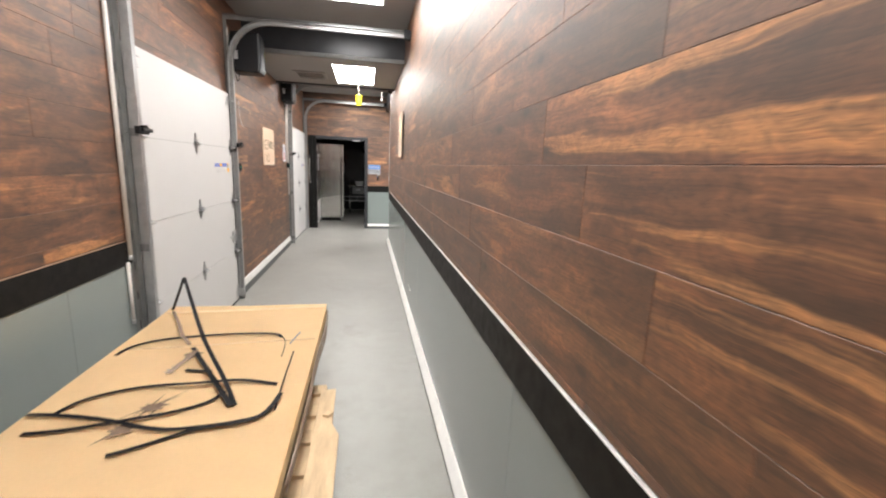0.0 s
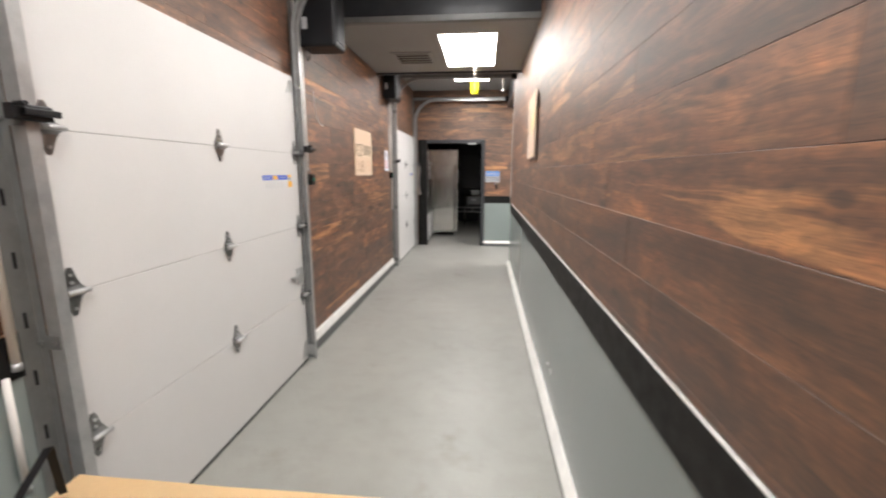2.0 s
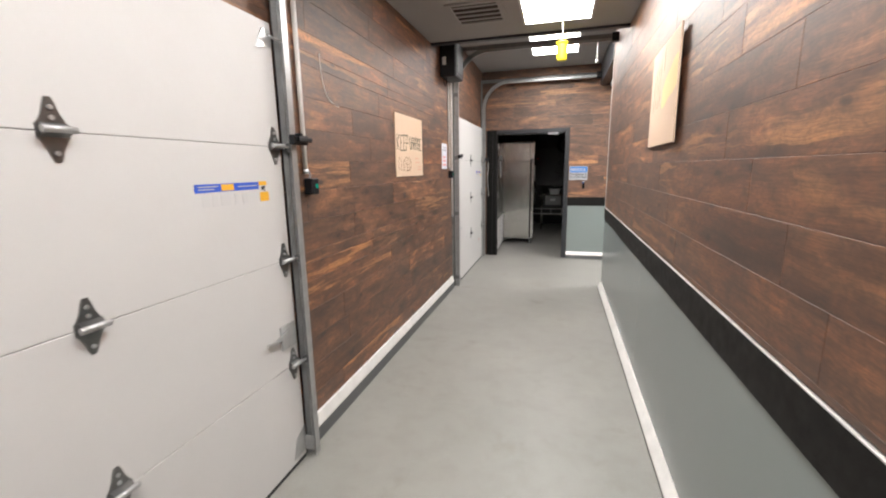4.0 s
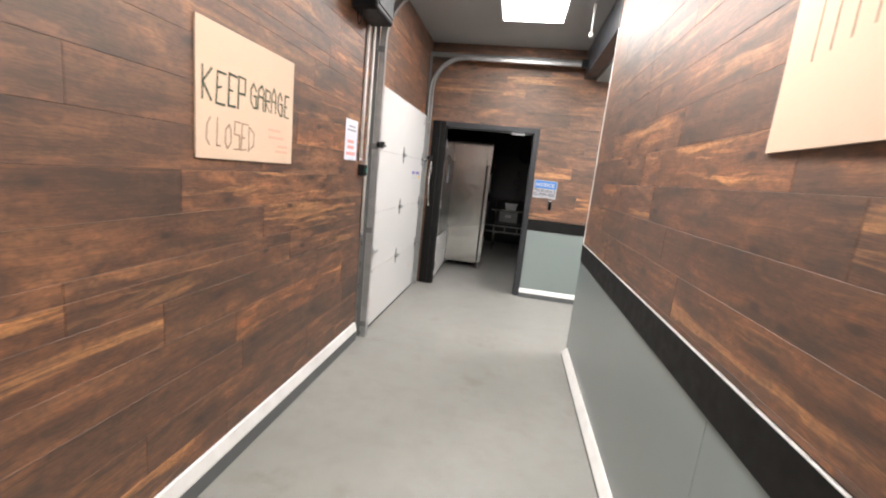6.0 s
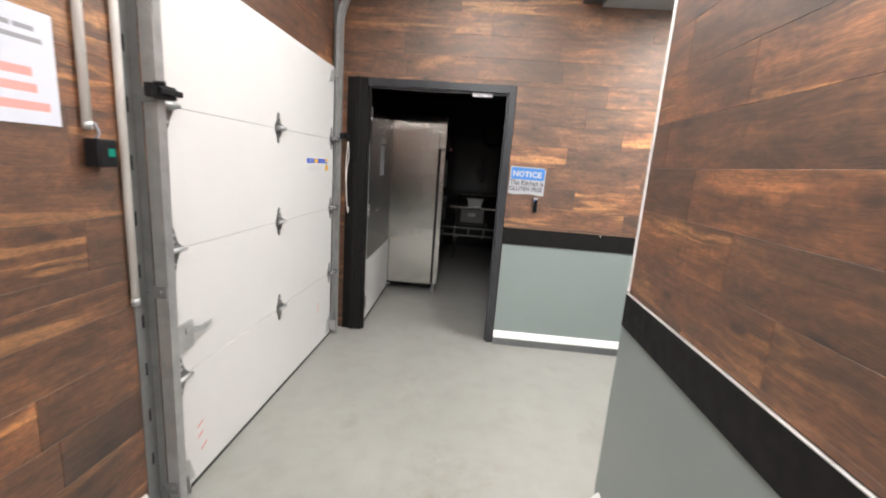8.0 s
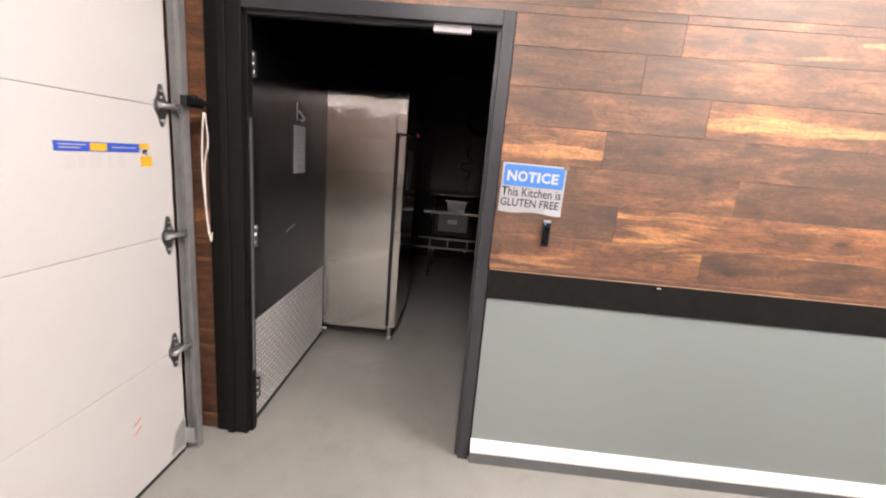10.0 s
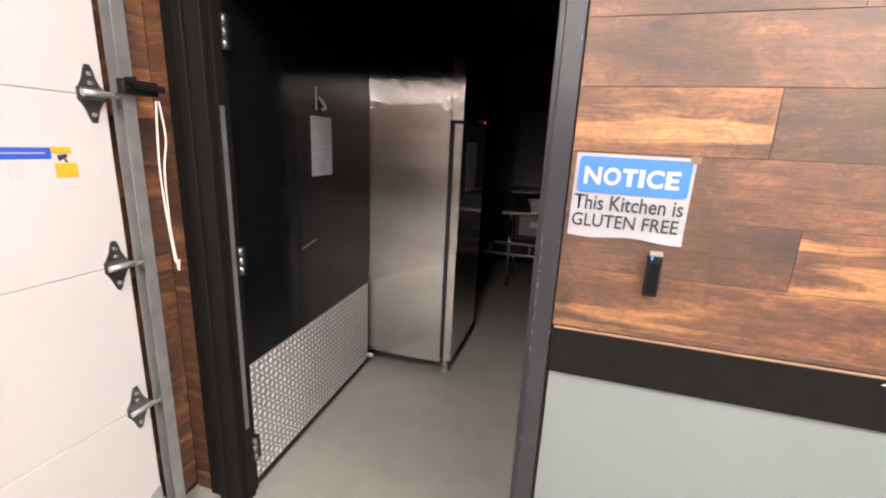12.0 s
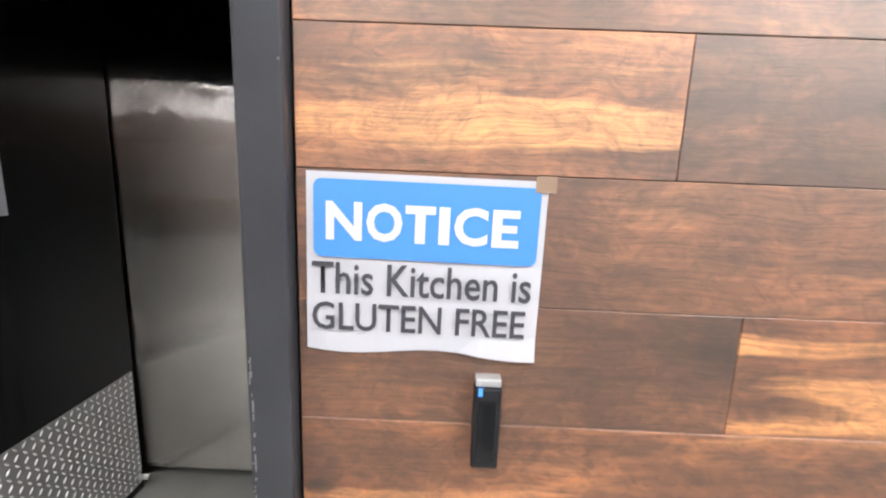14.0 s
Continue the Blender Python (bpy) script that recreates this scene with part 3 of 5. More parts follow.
        part("top_angle", bm, GALVDULL, tr, "galvanised angle along the horizontal track")
        bm = slab(RX - 0.07, RX - 0.0005, min(yb - 0.03 * s, yb + 0.055 * s), max(yb - 0.03 * s, yb + 0.055 * s), zt - 0.035, zt + 0.05, bevel=0.003)
        part("end_bracket", bm, BLACKPL, tr, "black end bracket on the wall")
        # black slide bolt on the track
        zl = 1.655
        bm = slab(tx + 0.024, tx + 0.052, yb - 0.055, yb + 0.062, zl - 0.022, zl + 0.022, bevel=0.004)
        box(bm, tx + 0.05, tx + 0.066, yb - 0.03, yb + 0.075, zl - 0.008, zl + 0.012, bevel=0.003)
        tube(bm, [(tx + 0.055, yb - 0.045, zl + 0.02), (tx + 0.09, yb - 0.045, zl + 0.02)], 0.007, 8)
        part("slide_bolt", bm, BLACKPL, tr, "black slide bolt")
    # latch plate with a lever
    yl = y0 + 0.07 if latch < 0 else y1 - 0.07
    bm = slab(face, face + 0.012, yl - 0.055, yl + 0.055, 0.66, 0.78, bevel=0.003)
    lt = part("latch", bm, GALV, door, "galvanised latch plate")
    bm = bmesh.new()
    s = 1 if latch < 0 else -1
    prism(bm, [(face + 0.014, yl, 0.735), (face + 0.014, yl + 0.10 * s, 0.712), (face + 0.014, yl + 0.165 * s, 0.722), (face + 0.014, yl + 0.165 * s, 0.742), (face + 0.014, yl + 0.10 * s, 0.735), (face + 0.014, yl, 0.762)], (0.006, 0, 0))
    part("lever", bm, GALV, lt)
    # warning strip and tag
    fx = face + 0.0012
    st = part("warning_strip", slab(face - 0.001, fx, yc + 0.41, yc + 0.745, 1.437, 1.468), BLUELABEL, door, "blue printed warning strip")
    part("strip_middle", slab(fx - 0.0005, fx + 0.0006, yc + 0.535, yc + 0.60, 1.440, 1.465), YELLOW, st)
    bm = slab(fx - 0.0005, fx + 0.0006, yc + 0.425, yc + 0.52, 1.456, 1.460)
    box(bm, fx - 0.0005, fx + 0.0006, yc + 0.425, yc + 0.50, 1.446, 1.450)
    box(bm, fx - 0.0005, fx + 0.0006, yc + 0.62, yc + 0.73, 1.451, 1.455)
    part("print", bm, WHITEINK, st)
    bm = bmesh.new()
    for k, w in ((0.02, 0.035), (0.065, 0.03), (0.11, 0.05), (0.18, 0.02), (0.225, 0.03)):
        box(bm, face - 0.0005, face + 0.0008, yc + 0.42 + k, yc + 0.42 + k + w, 1.382, 1.426)
    part("faint_print", bm, FAINT, door, "faint grey illegible print")
    tg = part("warning_tag", slab(face - 0.001, fx, yc + 0.7455, yc + 0.796, 1.452, 1.470), YELLOW, door, "amber warning tag")
    part("tag_block", slab(face - 0.001, fx, yc + 0.750, yc + 0.806, 1.384, 1.424), YELLOW, tg, "amber printed block")
    bm = bmesh.new()      # plain dark mark between the amber blocks
    prism(bm, [(fx, yc + 0.762, 1.430), (fx, yc + 0.786, 1.443), (fx, yc + 0.780, 1.450), (fx, yc + 0.758, 1.446)], (0.0005, 0, 0))
    prism(bm, [(fx, yc + 0.778, 1.426), (fx, yc + 0.784, 1.427), (fx, yc + 0.780, 1.438), (fx, yc + 0.774, 1.436)], (0.0005, 0, 0))
    part("tag_mark", bm, DARKINK, tg)
    for my, mz in marks:
        bm = bmesh.new()
        prism(bm, [(face, my, mz), (face, my + 0.035, mz + 0.016), (face, my + 0.035, mz + 0.022), (face, my, mz + 0.006)], (0.0012, 0, 0))
        part("crayon_mark", bm, REDINK, door, "red crayon mark")
    return door


garage_door(GD1, 1, [])
garage_door(GD2, -1, [(GD2 - 0.78, 0.21), (GD2 - 0.78, 0.26), (GD2 - 0.76, 0.14), (GD2 + 0.62, 0.34), (GD2 + 0.62, 0.30)])
tagged(link("backdrop_outside", slab(LX - 0.5, LX - 0.45, BY, EY, -0.1, HIGH), BACKING), "dark outside behind the shut garage doors", "backdrop", kind="structure")


# ---- openers, conduits and buttons on the left wall ----
def opener(y0, y1, z0, z1, x0, x1):
    o = thing("door_opener", (LX, (y0 + y1) / 2, z0), "black wall-mounted garage door opener beside the track", "door opener", "door openers")
    part("housing", slab(x0, x1, y0, y1, z0, z1, bevel=0.018), BLACKPL, o)
    part("wall_plate", slab(LX + 0.001, x0 + 0.004, y0 + 0.03, y1 - 0.03, z0 + 0.03, z1 - 0.03), GALVDULL, o)
    part("cover_ridge", slab(x1 - 0.002, x1 + 0.006, y0 + 0.03, y1 - 0.03, z0 + 0.04, z1 - 0.04, bevel=0.003), BLACKPL, o)
    part("side_label", slab(x0 + 0.03, x0 + 0.07, y0 - 0.0015, y0 + 0.001, z0 + 0.12, z0 + 0.2), WHITEINK, o, "small pale label")
    bm = bmesh.new()
    tube(bm, smooth_path([(x0 + 0.06, y0 + 0.04, z0 + 0.005), (x0 + 0.07, y0 + 0.02, z0 - 0.06), (x0 + 0.05, y0 + 0.03, z0 - 0.09), (x0 + 0.03, y0 + 0.05, z0 - 0.03), (x0 + 0.03, y0 + 0.06, z0 + 0.005)]), 0.004, 6)
    part("cable", bm, BLACKPL, o, "short looped black cable")


opener(4.86, 5.09, 2.40, 2.79, LX + 0.03, LX + 0.31)
opener(7.58, 7.94, 2.49, 2.86, LX + 0.004, LX + 0.185)


def conduit(y, z0, z1, r=0.0125, off=0.0125):
    c = thing("conduit", (LX + off, y, z0), "thin white conduit running down the board wall", "conduit", "conduits")
    part("pipe", rod((LX + off, y, z0), (LX + off, y, z1), r), PIPEWHITE, c)
    part("end_cap", rod((LX + off, y, z0 - 0.004), (LX + off, y, z0 + 0.02), r + 0.0015), GALV, c, "short metal end")


conduit(4.93, 1.50, 2.42)
conduit(4.829, 0.91, 2.80)
conduit(7.905, 1.515, 2.50)
conduit(8.03, 0.925, 2.80)
conduit(2.735, 0.90, 2.90)
conduit(2.70, 0.51, 0.885, 0.010)


def push_button(y, z):
    b = thing("door_button", (LX, y, z), "small black wall button with a green lamp under a conduit", "push button", "door buttons")
    part("housing", slab(LX + 0.001, LX + 0.05, y - 0.034, y + 0.034, z - 0.042, z + 0.042, bevel=0.006), BLACKPL, b)
    part("lamp", slab(LX + 0.048, LX + 0.053, y + 0.000, y + 0.022, z - 0.010, z + 0.014, bevel=0.002), GREENLED, b, "small green lamp")
    part("wire", tube(bmesh.new(), smooth_path([(LX + 0.013, y, z + 0.04), (LX + 0.02, y + 0.004, z + 0.06), (LX + 0.013, y - 0.004, z + 0.09)]), 0.004, 6), GREYINK, b)


push_button(4.955, 1.43)
push_button(7.93, 1.445)
# loose pale cord on the boards and the pull cord by the kitchen door
tagged(link("hanging_cable", tube(bmesh.new(), smooth_path([(LX + 0.006, 5.15, 2.14), (LX + 0.006, 5.16, 2.02), (LX + 0.006, 5.21, 1.92), (LX + 0.006, 5.28, 1.89), (LX + 0.006, 5.33, 1.885)]), 0.0025, 6), CORD), "loose pale cord hanging against the boards", "cord")
bm = tube(bmesh.new(), smooth_path([(-1.262, 10.085, 1.62), (-1.255, 10.09, 1.5), (-1.27, 10.085, 1.4), (-1.268, 10.08, 1.22), (-1.255, 10.08, 1.08), (-1.25, 10.08, 1.05), (-1.244, 10.08, 1.09)]), 0.0032, 6)
tube(bm, smooth_path([(-1.262, 10.075, 1.62), (-1.272, 10.07, 1.4), (-1.262, 10.07, 1.2), (-1.256, 10.075, 1.08)]), 0.0032, 6)
tagged(link("pull_cord", bm, CORD), "white looped pull cord hanging from the track bolt", "cord")


# ---- ceiling things ----
def ceiling_light(x, y0, y1, z, w=0.58):
    l = thing("ceiling_light", (x, (y0 + y1) / 2, z), "bright white flat panel light set in the ceiling", "ceiling light", "ceiling lights")
    bm = bmesh.new()
    a, b, t = x - w / 2, x + w / 2, 0.018
    for d in ((a - t, b + t, y0 - t, y0), (a - t, b + t, y1, y1 + t), (a - t, a, y0, y1), (b, b + t, y0, y1)):
        box(bm, *d, z - 0.010, z + 0.0)
    part("frame", bm, CAPWHITE, l, "white metal frame")
    part("diffuser", slab(a, b, y0, y1, z - 0.007, z - 0.001), PANEL, l, "glowing white diffuser")


ceiling_light(-0.13, 3.30, 4.50, HIGH)
ceiling_light(-0.155, 5.80, 6.98, LOW, 0.53)
ceiling_light(-0.21, 8.12, 9.32, HIGH)
# unseen panels, set where the spacing of the row carries on
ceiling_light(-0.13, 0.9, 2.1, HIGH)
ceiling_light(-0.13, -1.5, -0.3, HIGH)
# added panels in the side passage, only there to brighten the end wall
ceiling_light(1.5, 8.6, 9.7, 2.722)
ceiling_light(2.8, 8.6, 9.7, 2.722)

v = thing("ceiling_vent", (-0.78, 6.6, LOW), "grey square ceiling vent with dark gaps between its slats", "vent")
bm = bmesh.new()
for d in ((-1.0, -0.56, 6.36, 6.40), (-1.0, -0.56, 6.80, 6.84), (-1.0, -0.96, 6.40, 6.80), (-0.60, -0.56, 6.40, 6.80)):
    box(bm, *d, LOW - 0.012, LOW - 0.0005)
part("frame", bm, CEIL, v)
# dark sheet in place of the shaded duct behind the slats
part("backing", slab(-0.96, -0.60, 6.40, 6.80, LOW - 0.003, LOW - 0.0008), BACKING, v)
for i in range(4):
    y = 6.43 + i * 0.095
    part("slat", slab(-0.958, -0.602, y, y + 0.03, LOW - 0.011, LOW - 0.007), CEIL, v)

tx, ty, tz = -0.111, 6.995, 2.425
tag = thing("hanging_trap", (tx, ty, tz), "bright yellow plastic trap hanging on a cord from the ceiling", "insect trap")
bm = bmesh.new()
prof = [(0.040, 0.0), (0.043, 0.01), (0.045, 0.125), (0.052, 0.14), (0.040, 0.152), (0.012, 0.158)]
rings = [[bm.verts.new((tx + r * math.cos(q) * (1 + (0.08 if zz > 0.13 and j % 2 else 0)), ty + r * math.sin(q), tz + zz)) for j, q in enumerate(2 * math.pi * j / 16 for j in range(16))] for r, zz in prof]
for a, b in zip(rings, rings[1:]):
    for i in range(16):
        bm.faces.new((a[i], a[(i + 1) % 16], b[(i + 1) % 16], b[i]))
bm.faces.new(rings[0][::-1]), bm.faces.new(rings[-1])
part("body", bm, LEMON, tag)
part("cord", rod((tx, ty, tz + 0.157), (tx, ty, LOW), 0.004, 6), CORD, tag, "pale cord")

hang = thing("ceiling_rod", (0.30, 8.87, 2.80), "thin white rod with a knob hanging from the ceiling", "rod")
part("rod", rod((0.31, 8.87, 2.82), (0.31, 8.87, HIGH), 0.010), PIPEWHITE, hang)
part("knob", tube(bmesh.new(), [(0.31, 8.87, 2.79), (0.31, 8.87, 2.80), (0.31, 8.87, 2.825)], 0.019, 10), PIPEWHITE, hang)

sc = thing("panel_screw", (RX - 0.004, 4.27, 0.27), "small bright screw head in the grey wall panel", "screw")
part("head", rod((RX - 0.006, 4.27, 0.27), (RX + 0.004, 4.27, 0.27), 0.008), GALV, sc)
part("washer", rod((RX - 0.002, 4.27, 0.27), (RX + 0.003, 4.27, 0.27), 0.014), GALVDULL, sc)

# ---- signs ----
def card_sign(name, face, u, z0, w, h, label, lean=0.0):
    m = wall_frame(face, u, z0, 0.002) @ pose(0, 0, 0, 0, lean, 0)
    s = thing(name, tuple(m.translation), label, "sign", "card signs")
    part("card", on_wall(slab(0, w, 0, h, 0, 0.007, bevel=0.0012), m), SIGNCARD, s)
    return s, m @ Matrix.Translation((0, 0, 0.0074))


keep, m = card_sign("cardboard_sign", "L", 6.212, 1.453, 0.685, 0.512, "brown cardboard sign with handwritten marker words on the board wall")
STROKES = {"K": ["00 04", "24 02 20"], "E": ["20 00 04 24", "02 12"], "P": ["00 04 24 22 02"], "G": ["23 14 03 01 10 20 22 12"], "A": ["00 03 14 23 20", "02 22"],
           "R": ["00 04 24 22 02 20"], "C": ["14 03 01 10"], "L": ["04 00 10"], "O": ["10 01 03 14 23 21 10"], "S": ["24 04 02 22 20 00"], "D": ["00 04 23 21 00"]}


def handwriting(words, w, h, pen, seed):
    """marker strokes of unsteady capitals in a box w x h, one mesh a letter"""
    rng, out, step = random.Random(seed), [], w / len(words)
    for i, ch in enumerate(words):
        bm = bmesh.new()
        out.append(bm)
        dx, dh = rng.uniform(-0.08, 0.08) * step, h * rng.uniform(0.86, 1.05)
        lean = rng.uniform(-0.04, 0.12) * step
        for line in STROKES[ch]:
            pts = []
            for q in line.split():
                u, v = int(q[0]) / 2, int(q[1]) / 4
                pts.append(Vector((i * step + dx + u * step * 0.68 + v * lean + rng.uniform(-0.05, 0.05) * step, v * dh + rng.uniform(-0.03, 0.03) * h, 0)))
            for p, q in zip(pts, pts[1:]):
                d = (q - p).normalized()
                n = Vector((-d.y, d.x, 0)) * pen * rng.uniform(0.42, 0.58)
                p2, q2 = p - d * pen * 0.4, q + d * pen * 0.4
                prism(bm, [tuple(p2 - n), tuple(q2 - n * 0.8), tuple(q2 + n * 0.8), tuple(p2 + n)], (0, 0, 0.0004 + 0.0002 * rng.random()))
    return out


for text, x, y, w, h, pen, ink in (("KEEP", 0.038, 0.222, 0.27, 0.130, 0.010, GREENINK), ("GARAGE", 0.322, 0.240, 0.335, 0.108, 0.009, GREENINK), ("CLOSED", 0.055, 0.052, 0.315, 0.112, 0.006, BROWNINK)):
    for bm in handwriting(text, w, h, pen, len(text) + ord(text[0])):
        part("letter", on_wall(bm, m @ Matrix.Translation((x, y, 0.0002)) @ pose(0, 0, 0, 0, 0, -1.5)), ink, keep, "hand-drawn marker letter")
for x, y, w in ((0.47, 0.15, 0.10), (0.47, 0.115, 0.13), (0.53, 0.050, 0.11), (0.55, 0.075, 0.09)):
    part("faded_line", on_wall(slab(x, x + w, y, y + 0.012, -0.0004, 0.0004), m), PINKINK, keep, "faded pink illegible line")

rs, m = card_sign("cardboard_sign", "R", 6.03, 1.625, 0.72, 0.545, "brown cardboard sign with thin pen lines and a yellow patch", -1.6)
bm = bmesh.new()
for i in range(4):
    box(bm, 0.105 + i * 0.058, 0.1085 + i * 0.058, 0.20 + 0.008 * i, 0.42 + 0.02 * i, -0.0004, 0.0004)
box(bm, 0.36, 0.363, 0.40, 0.53, -0.0004, 0.0004)
part("pen_lines", on_wall(bm, m), BROWNINK, rs, "thin brown pen lines")
bm = prism(bmesh.new(), [(0.345, 0.215, 0), (0.37, 0.195, 0), (0.44, 0.20, 0), (0.53, 0.235, 0), (0.62, 0.245, 0), (0.705, 0.275, 0), (0.70, 0.42, 0), (0.62, 0.415, 0), (0.54, 0.385, 0), (0.43, 0.345, 0), (0.36, 0.30, 0)], (0, 0, 0.0005))
part("yellow_patch", on_wall(bm, m), FADEDYELLOW, rs, "faded yellow paint patch")

m = wall_frame("L", 7.615, 1.511, 0.001)
sh = thing("paper_notice", tuple(m.translation), "white paper notice with blurred dark and red lines on the boards", "notice")
part("sheet", on_wall(slab(0, 0.222, 0, 0.285, 0, 0.0015), m), WHITEPAPER, sh)
bm = bmesh.new()
for x, y, w in ((0.055, 0.232, 0.06), (0.122, 0.232, 0.05), (0.035, 0.205, 0.04), (0.08, 0.205, 0.11)):
    box(bm, x, x + w, y, y + 0.012, 0.0012, 0.0020)
part("dark_lines", on_wall(bm, m), GREYINK, sh, "illegible dark lines")
for x, y, w in ((0.04, 0.12, 0.116), (0.045, 0.08, 0.12), (0.03, 0.035, 0.165)):
    part("red_line", on_wall(slab(x, x + w, y, y + 0.022, 0.0012, 0.0020), m), PALERED, sh, "illegible red line")

m = wall_frame("E", 0.055, 1.304, 0.001) @ pose(0, 0, 0, 0, 0, -0.6)
nt = thing("kitchen_notice", tuple(m.translation), "white paper notice with a blue heading taped on the boards", "notice")
W, H = 0.284, 0.219
bm = bmesh.new()
grid = [[bm.verts.new((W * i / 12, H * j / 8 - (0.004 * math.sin(i * 0.7) if j == 0 else 0), 0.0016 + 0.0016 * abs(noise.noise((i * 0.35, j * 0.4, 3))) + (0.004 if j == 0 and i > 8 else 0))) for j in range(9)] for i in range(13)]
for i in range(12):
    for j in range(8):
        bm.faces.new((grid[i][j], grid[i + 1][j], grid[i + 1][j + 1], grid[i][j + 1]))
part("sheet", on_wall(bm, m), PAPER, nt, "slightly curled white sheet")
bm = bmesh.new()
bm.faces.new([bm.verts.new(p) for p in rounded(0.009, W - 0.008, 0.118, H - 0.008, 0.010, 0.0042)])
part("heading", on_wall(bm, m), BLUEINK, nt, "blue heading block with rounded corners")
for text, x, y, w, h, ink, bold in (("This Kitchen is", 0.007, 0.072, 0.266, 0.040, DARKINK, 0.012), ("GLUTEN FREE", 0.007, 0.026, 0.262, 0.036, DARKINK, 0.012)):
    part("writing", on_wall(fit_text(text, w, h, bold), m @ Matrix.Translation((x, y, 0.0048))), ink, nt, "printed words")
x = 0.024
for text, w, gap in (("N", 0.043, 0.005), ("O", 0.043, 0.003), ("T", 0.036, 0.004), ("I", 0.013, 0.005), ("C", 0.040, 0.005), ("E", 0.032, 0)):
    if text in "TIE":
        bars = {"T": ((0, 1, 0.78, 1), (0.33, 0.67, 0, 0.78)), "I": ((0, 1, 0, 1),), "E": ((0, 0.36, 0, 1), (0.36, 1, 0, 0.21), (0.36, 0.92, 0.40, 0.60), (0.36, 1, 0.79, 1))}[text]
        bm = bmesh.new()
        for u0, u1, v0, v1 in bars:
            bm.faces.new([bm.verts.new((u * w, v * 0.045, 0)) for u, v in ((u0, v0), (u1, v0), (u1, v1), (u0, v1))])
    else:
        bm = fit_text(text, w, 0.046, 0.034)
    part("letter", on_wall(bm, m @ Matrix.Translation((x, 0.139, 0.0048))), WHITEINK, nt, "heavy white capital")
    x += w + gap
part("tape", on_wall(slab(W - 0.012, W + 0.012, H - 0.018, H + 0.001, 0.004, 0.0046), m @ pose(0, 0, 0, 0, 0, 1)), CLEARTAPE, nt, "bit of clear tape")

rd = thing("card_reader", (0.282, EY, 1.21), "slim black card reader with a blue lamp on the boards", "card reader")
part("body", slab(0.266, 0.300, EY - 0.022, EY - 0.001, 1.158, 1.268, bevel=0.003), BLACKPL, rd)
part("top_cap", slab(0.267, 0.299, EY - 0.020, EY - 0.001, 1.2685, 1.279, bevel=0.002), GALV, rd, "pale metal top")
part("lamp", slab(0.271, 0.276, EY - 0.0232, EY - 0.021, 1.258, 1.268), BLUELED, rd, "small blue lamp")
part("face", slab(0.272, 0.294, EY - 0.0235, EY - 0.0215, 1.170, 1.250, bevel=0.001), BLACKPAINT, rd)

# ---- kitchen door ----
dr = thing("door_1", (DX0, EY, 0), "black steel kitchen door standing wide open with a tread kick plate", "door", kind="structure")
def jamb(bm, x0, x1, z0, z1):
    box(bm, x0, x1, EY - 0.022, EY + TE + 0.004, z0, z1, bevel=0.003)
bm = bmesh.new()
jamb(bm, DX1, DX1 + 0.052, 0, DZ + 0.06)
jamb(bm, DX0 + 0.0005, DX1, DZ, DZ + 0.06)
box(bm, DX1 - 0.016, DX1 + 0.001, EY + 0.005, EY + 0.045, 0, DZ, bevel=0.002)
box(bm, DX0 + 0.014, DX1 - 0.014, EY + 0.005, EY + 0.045, DZ - 0.016, DZ + 0.001, bevel=0.002)
part("door_frame", bm, FRAMEPAINT, dr, "charcoal painted steel door frame with chipped edges")
bm = bmesh.new()
random.seed(4)
for i in range(46):      # chips in the paint of the latch-side jamb
    z = random.gauss(1.08, 0.16) if i < 36 else random.uniform(0.3, 2.0)
    x = DX1 + (random.uniform(0.0, 0.0035) if i % 6 else random.uniform(0.046, 0.052))
    h = 0.002 + 0.016 * random.random() ** 3
    box(bm, x, x + random.uniform(0.0006, 0.0022), EY - 0.0230 - 0.0002 * random.random(), EY - 0.0216, z, z + h)
part("paint_chips", bm, GALVDULL, dr, "bare metal chips in the paint")
part("hinge_gap_strip", slab(DX0 + 0.012, DX0 + 0.0175, EY + 0.014, EY + 0.034, 0.35, 1.62), GALVDULL, dr, "pale metal strip in the hinge gap")
# one frame: its less lit hinge side gets a blacker colour for the shade
bm = bmesh.new()
jamb(bm, DX0 - 0.066, DX0, 0, DZ + 0.06)
box(bm, DX0 - 0.001, DX0 + 0.016, EY + 0.005, EY + 0.045, 0, DZ, bevel=0.002)
part("hinge_jamb", bm, BLACKRAIL, dr, "hinge-side jamb of the frame, darkened for shade")
part("jamb_face", slab(-1.234, DX0 - 0.0665, EY - 0.030, EY + 0.006, 0, DZ + 0.06, bevel=0.003), BLACKRAIL, dr, "stepped jamb face, darkened for shade")
part("casing", slab(-1.300, -1.2345, EY - 0.012, EY + 0.006, 0, DZ + 0.06, bevel=0.002), BLACKRAIL, dr, "flat casing board beside the frame, darkened like the jamb")
hx, hy = DX0 - 0.004, EY + 0.068
turn = Matrix.Translation((hx, hy, 0)) @ pose(0, 0, 0, 0, 0, 91.9)
LW = 1.165
leaf = part("door_leaf", on_wall(slab(0, LW, 0.0, 0.045, 0.012, DZ - 0.02, bevel=0.002), turn), BLACKPAINT, dr, "satin black door leaf")

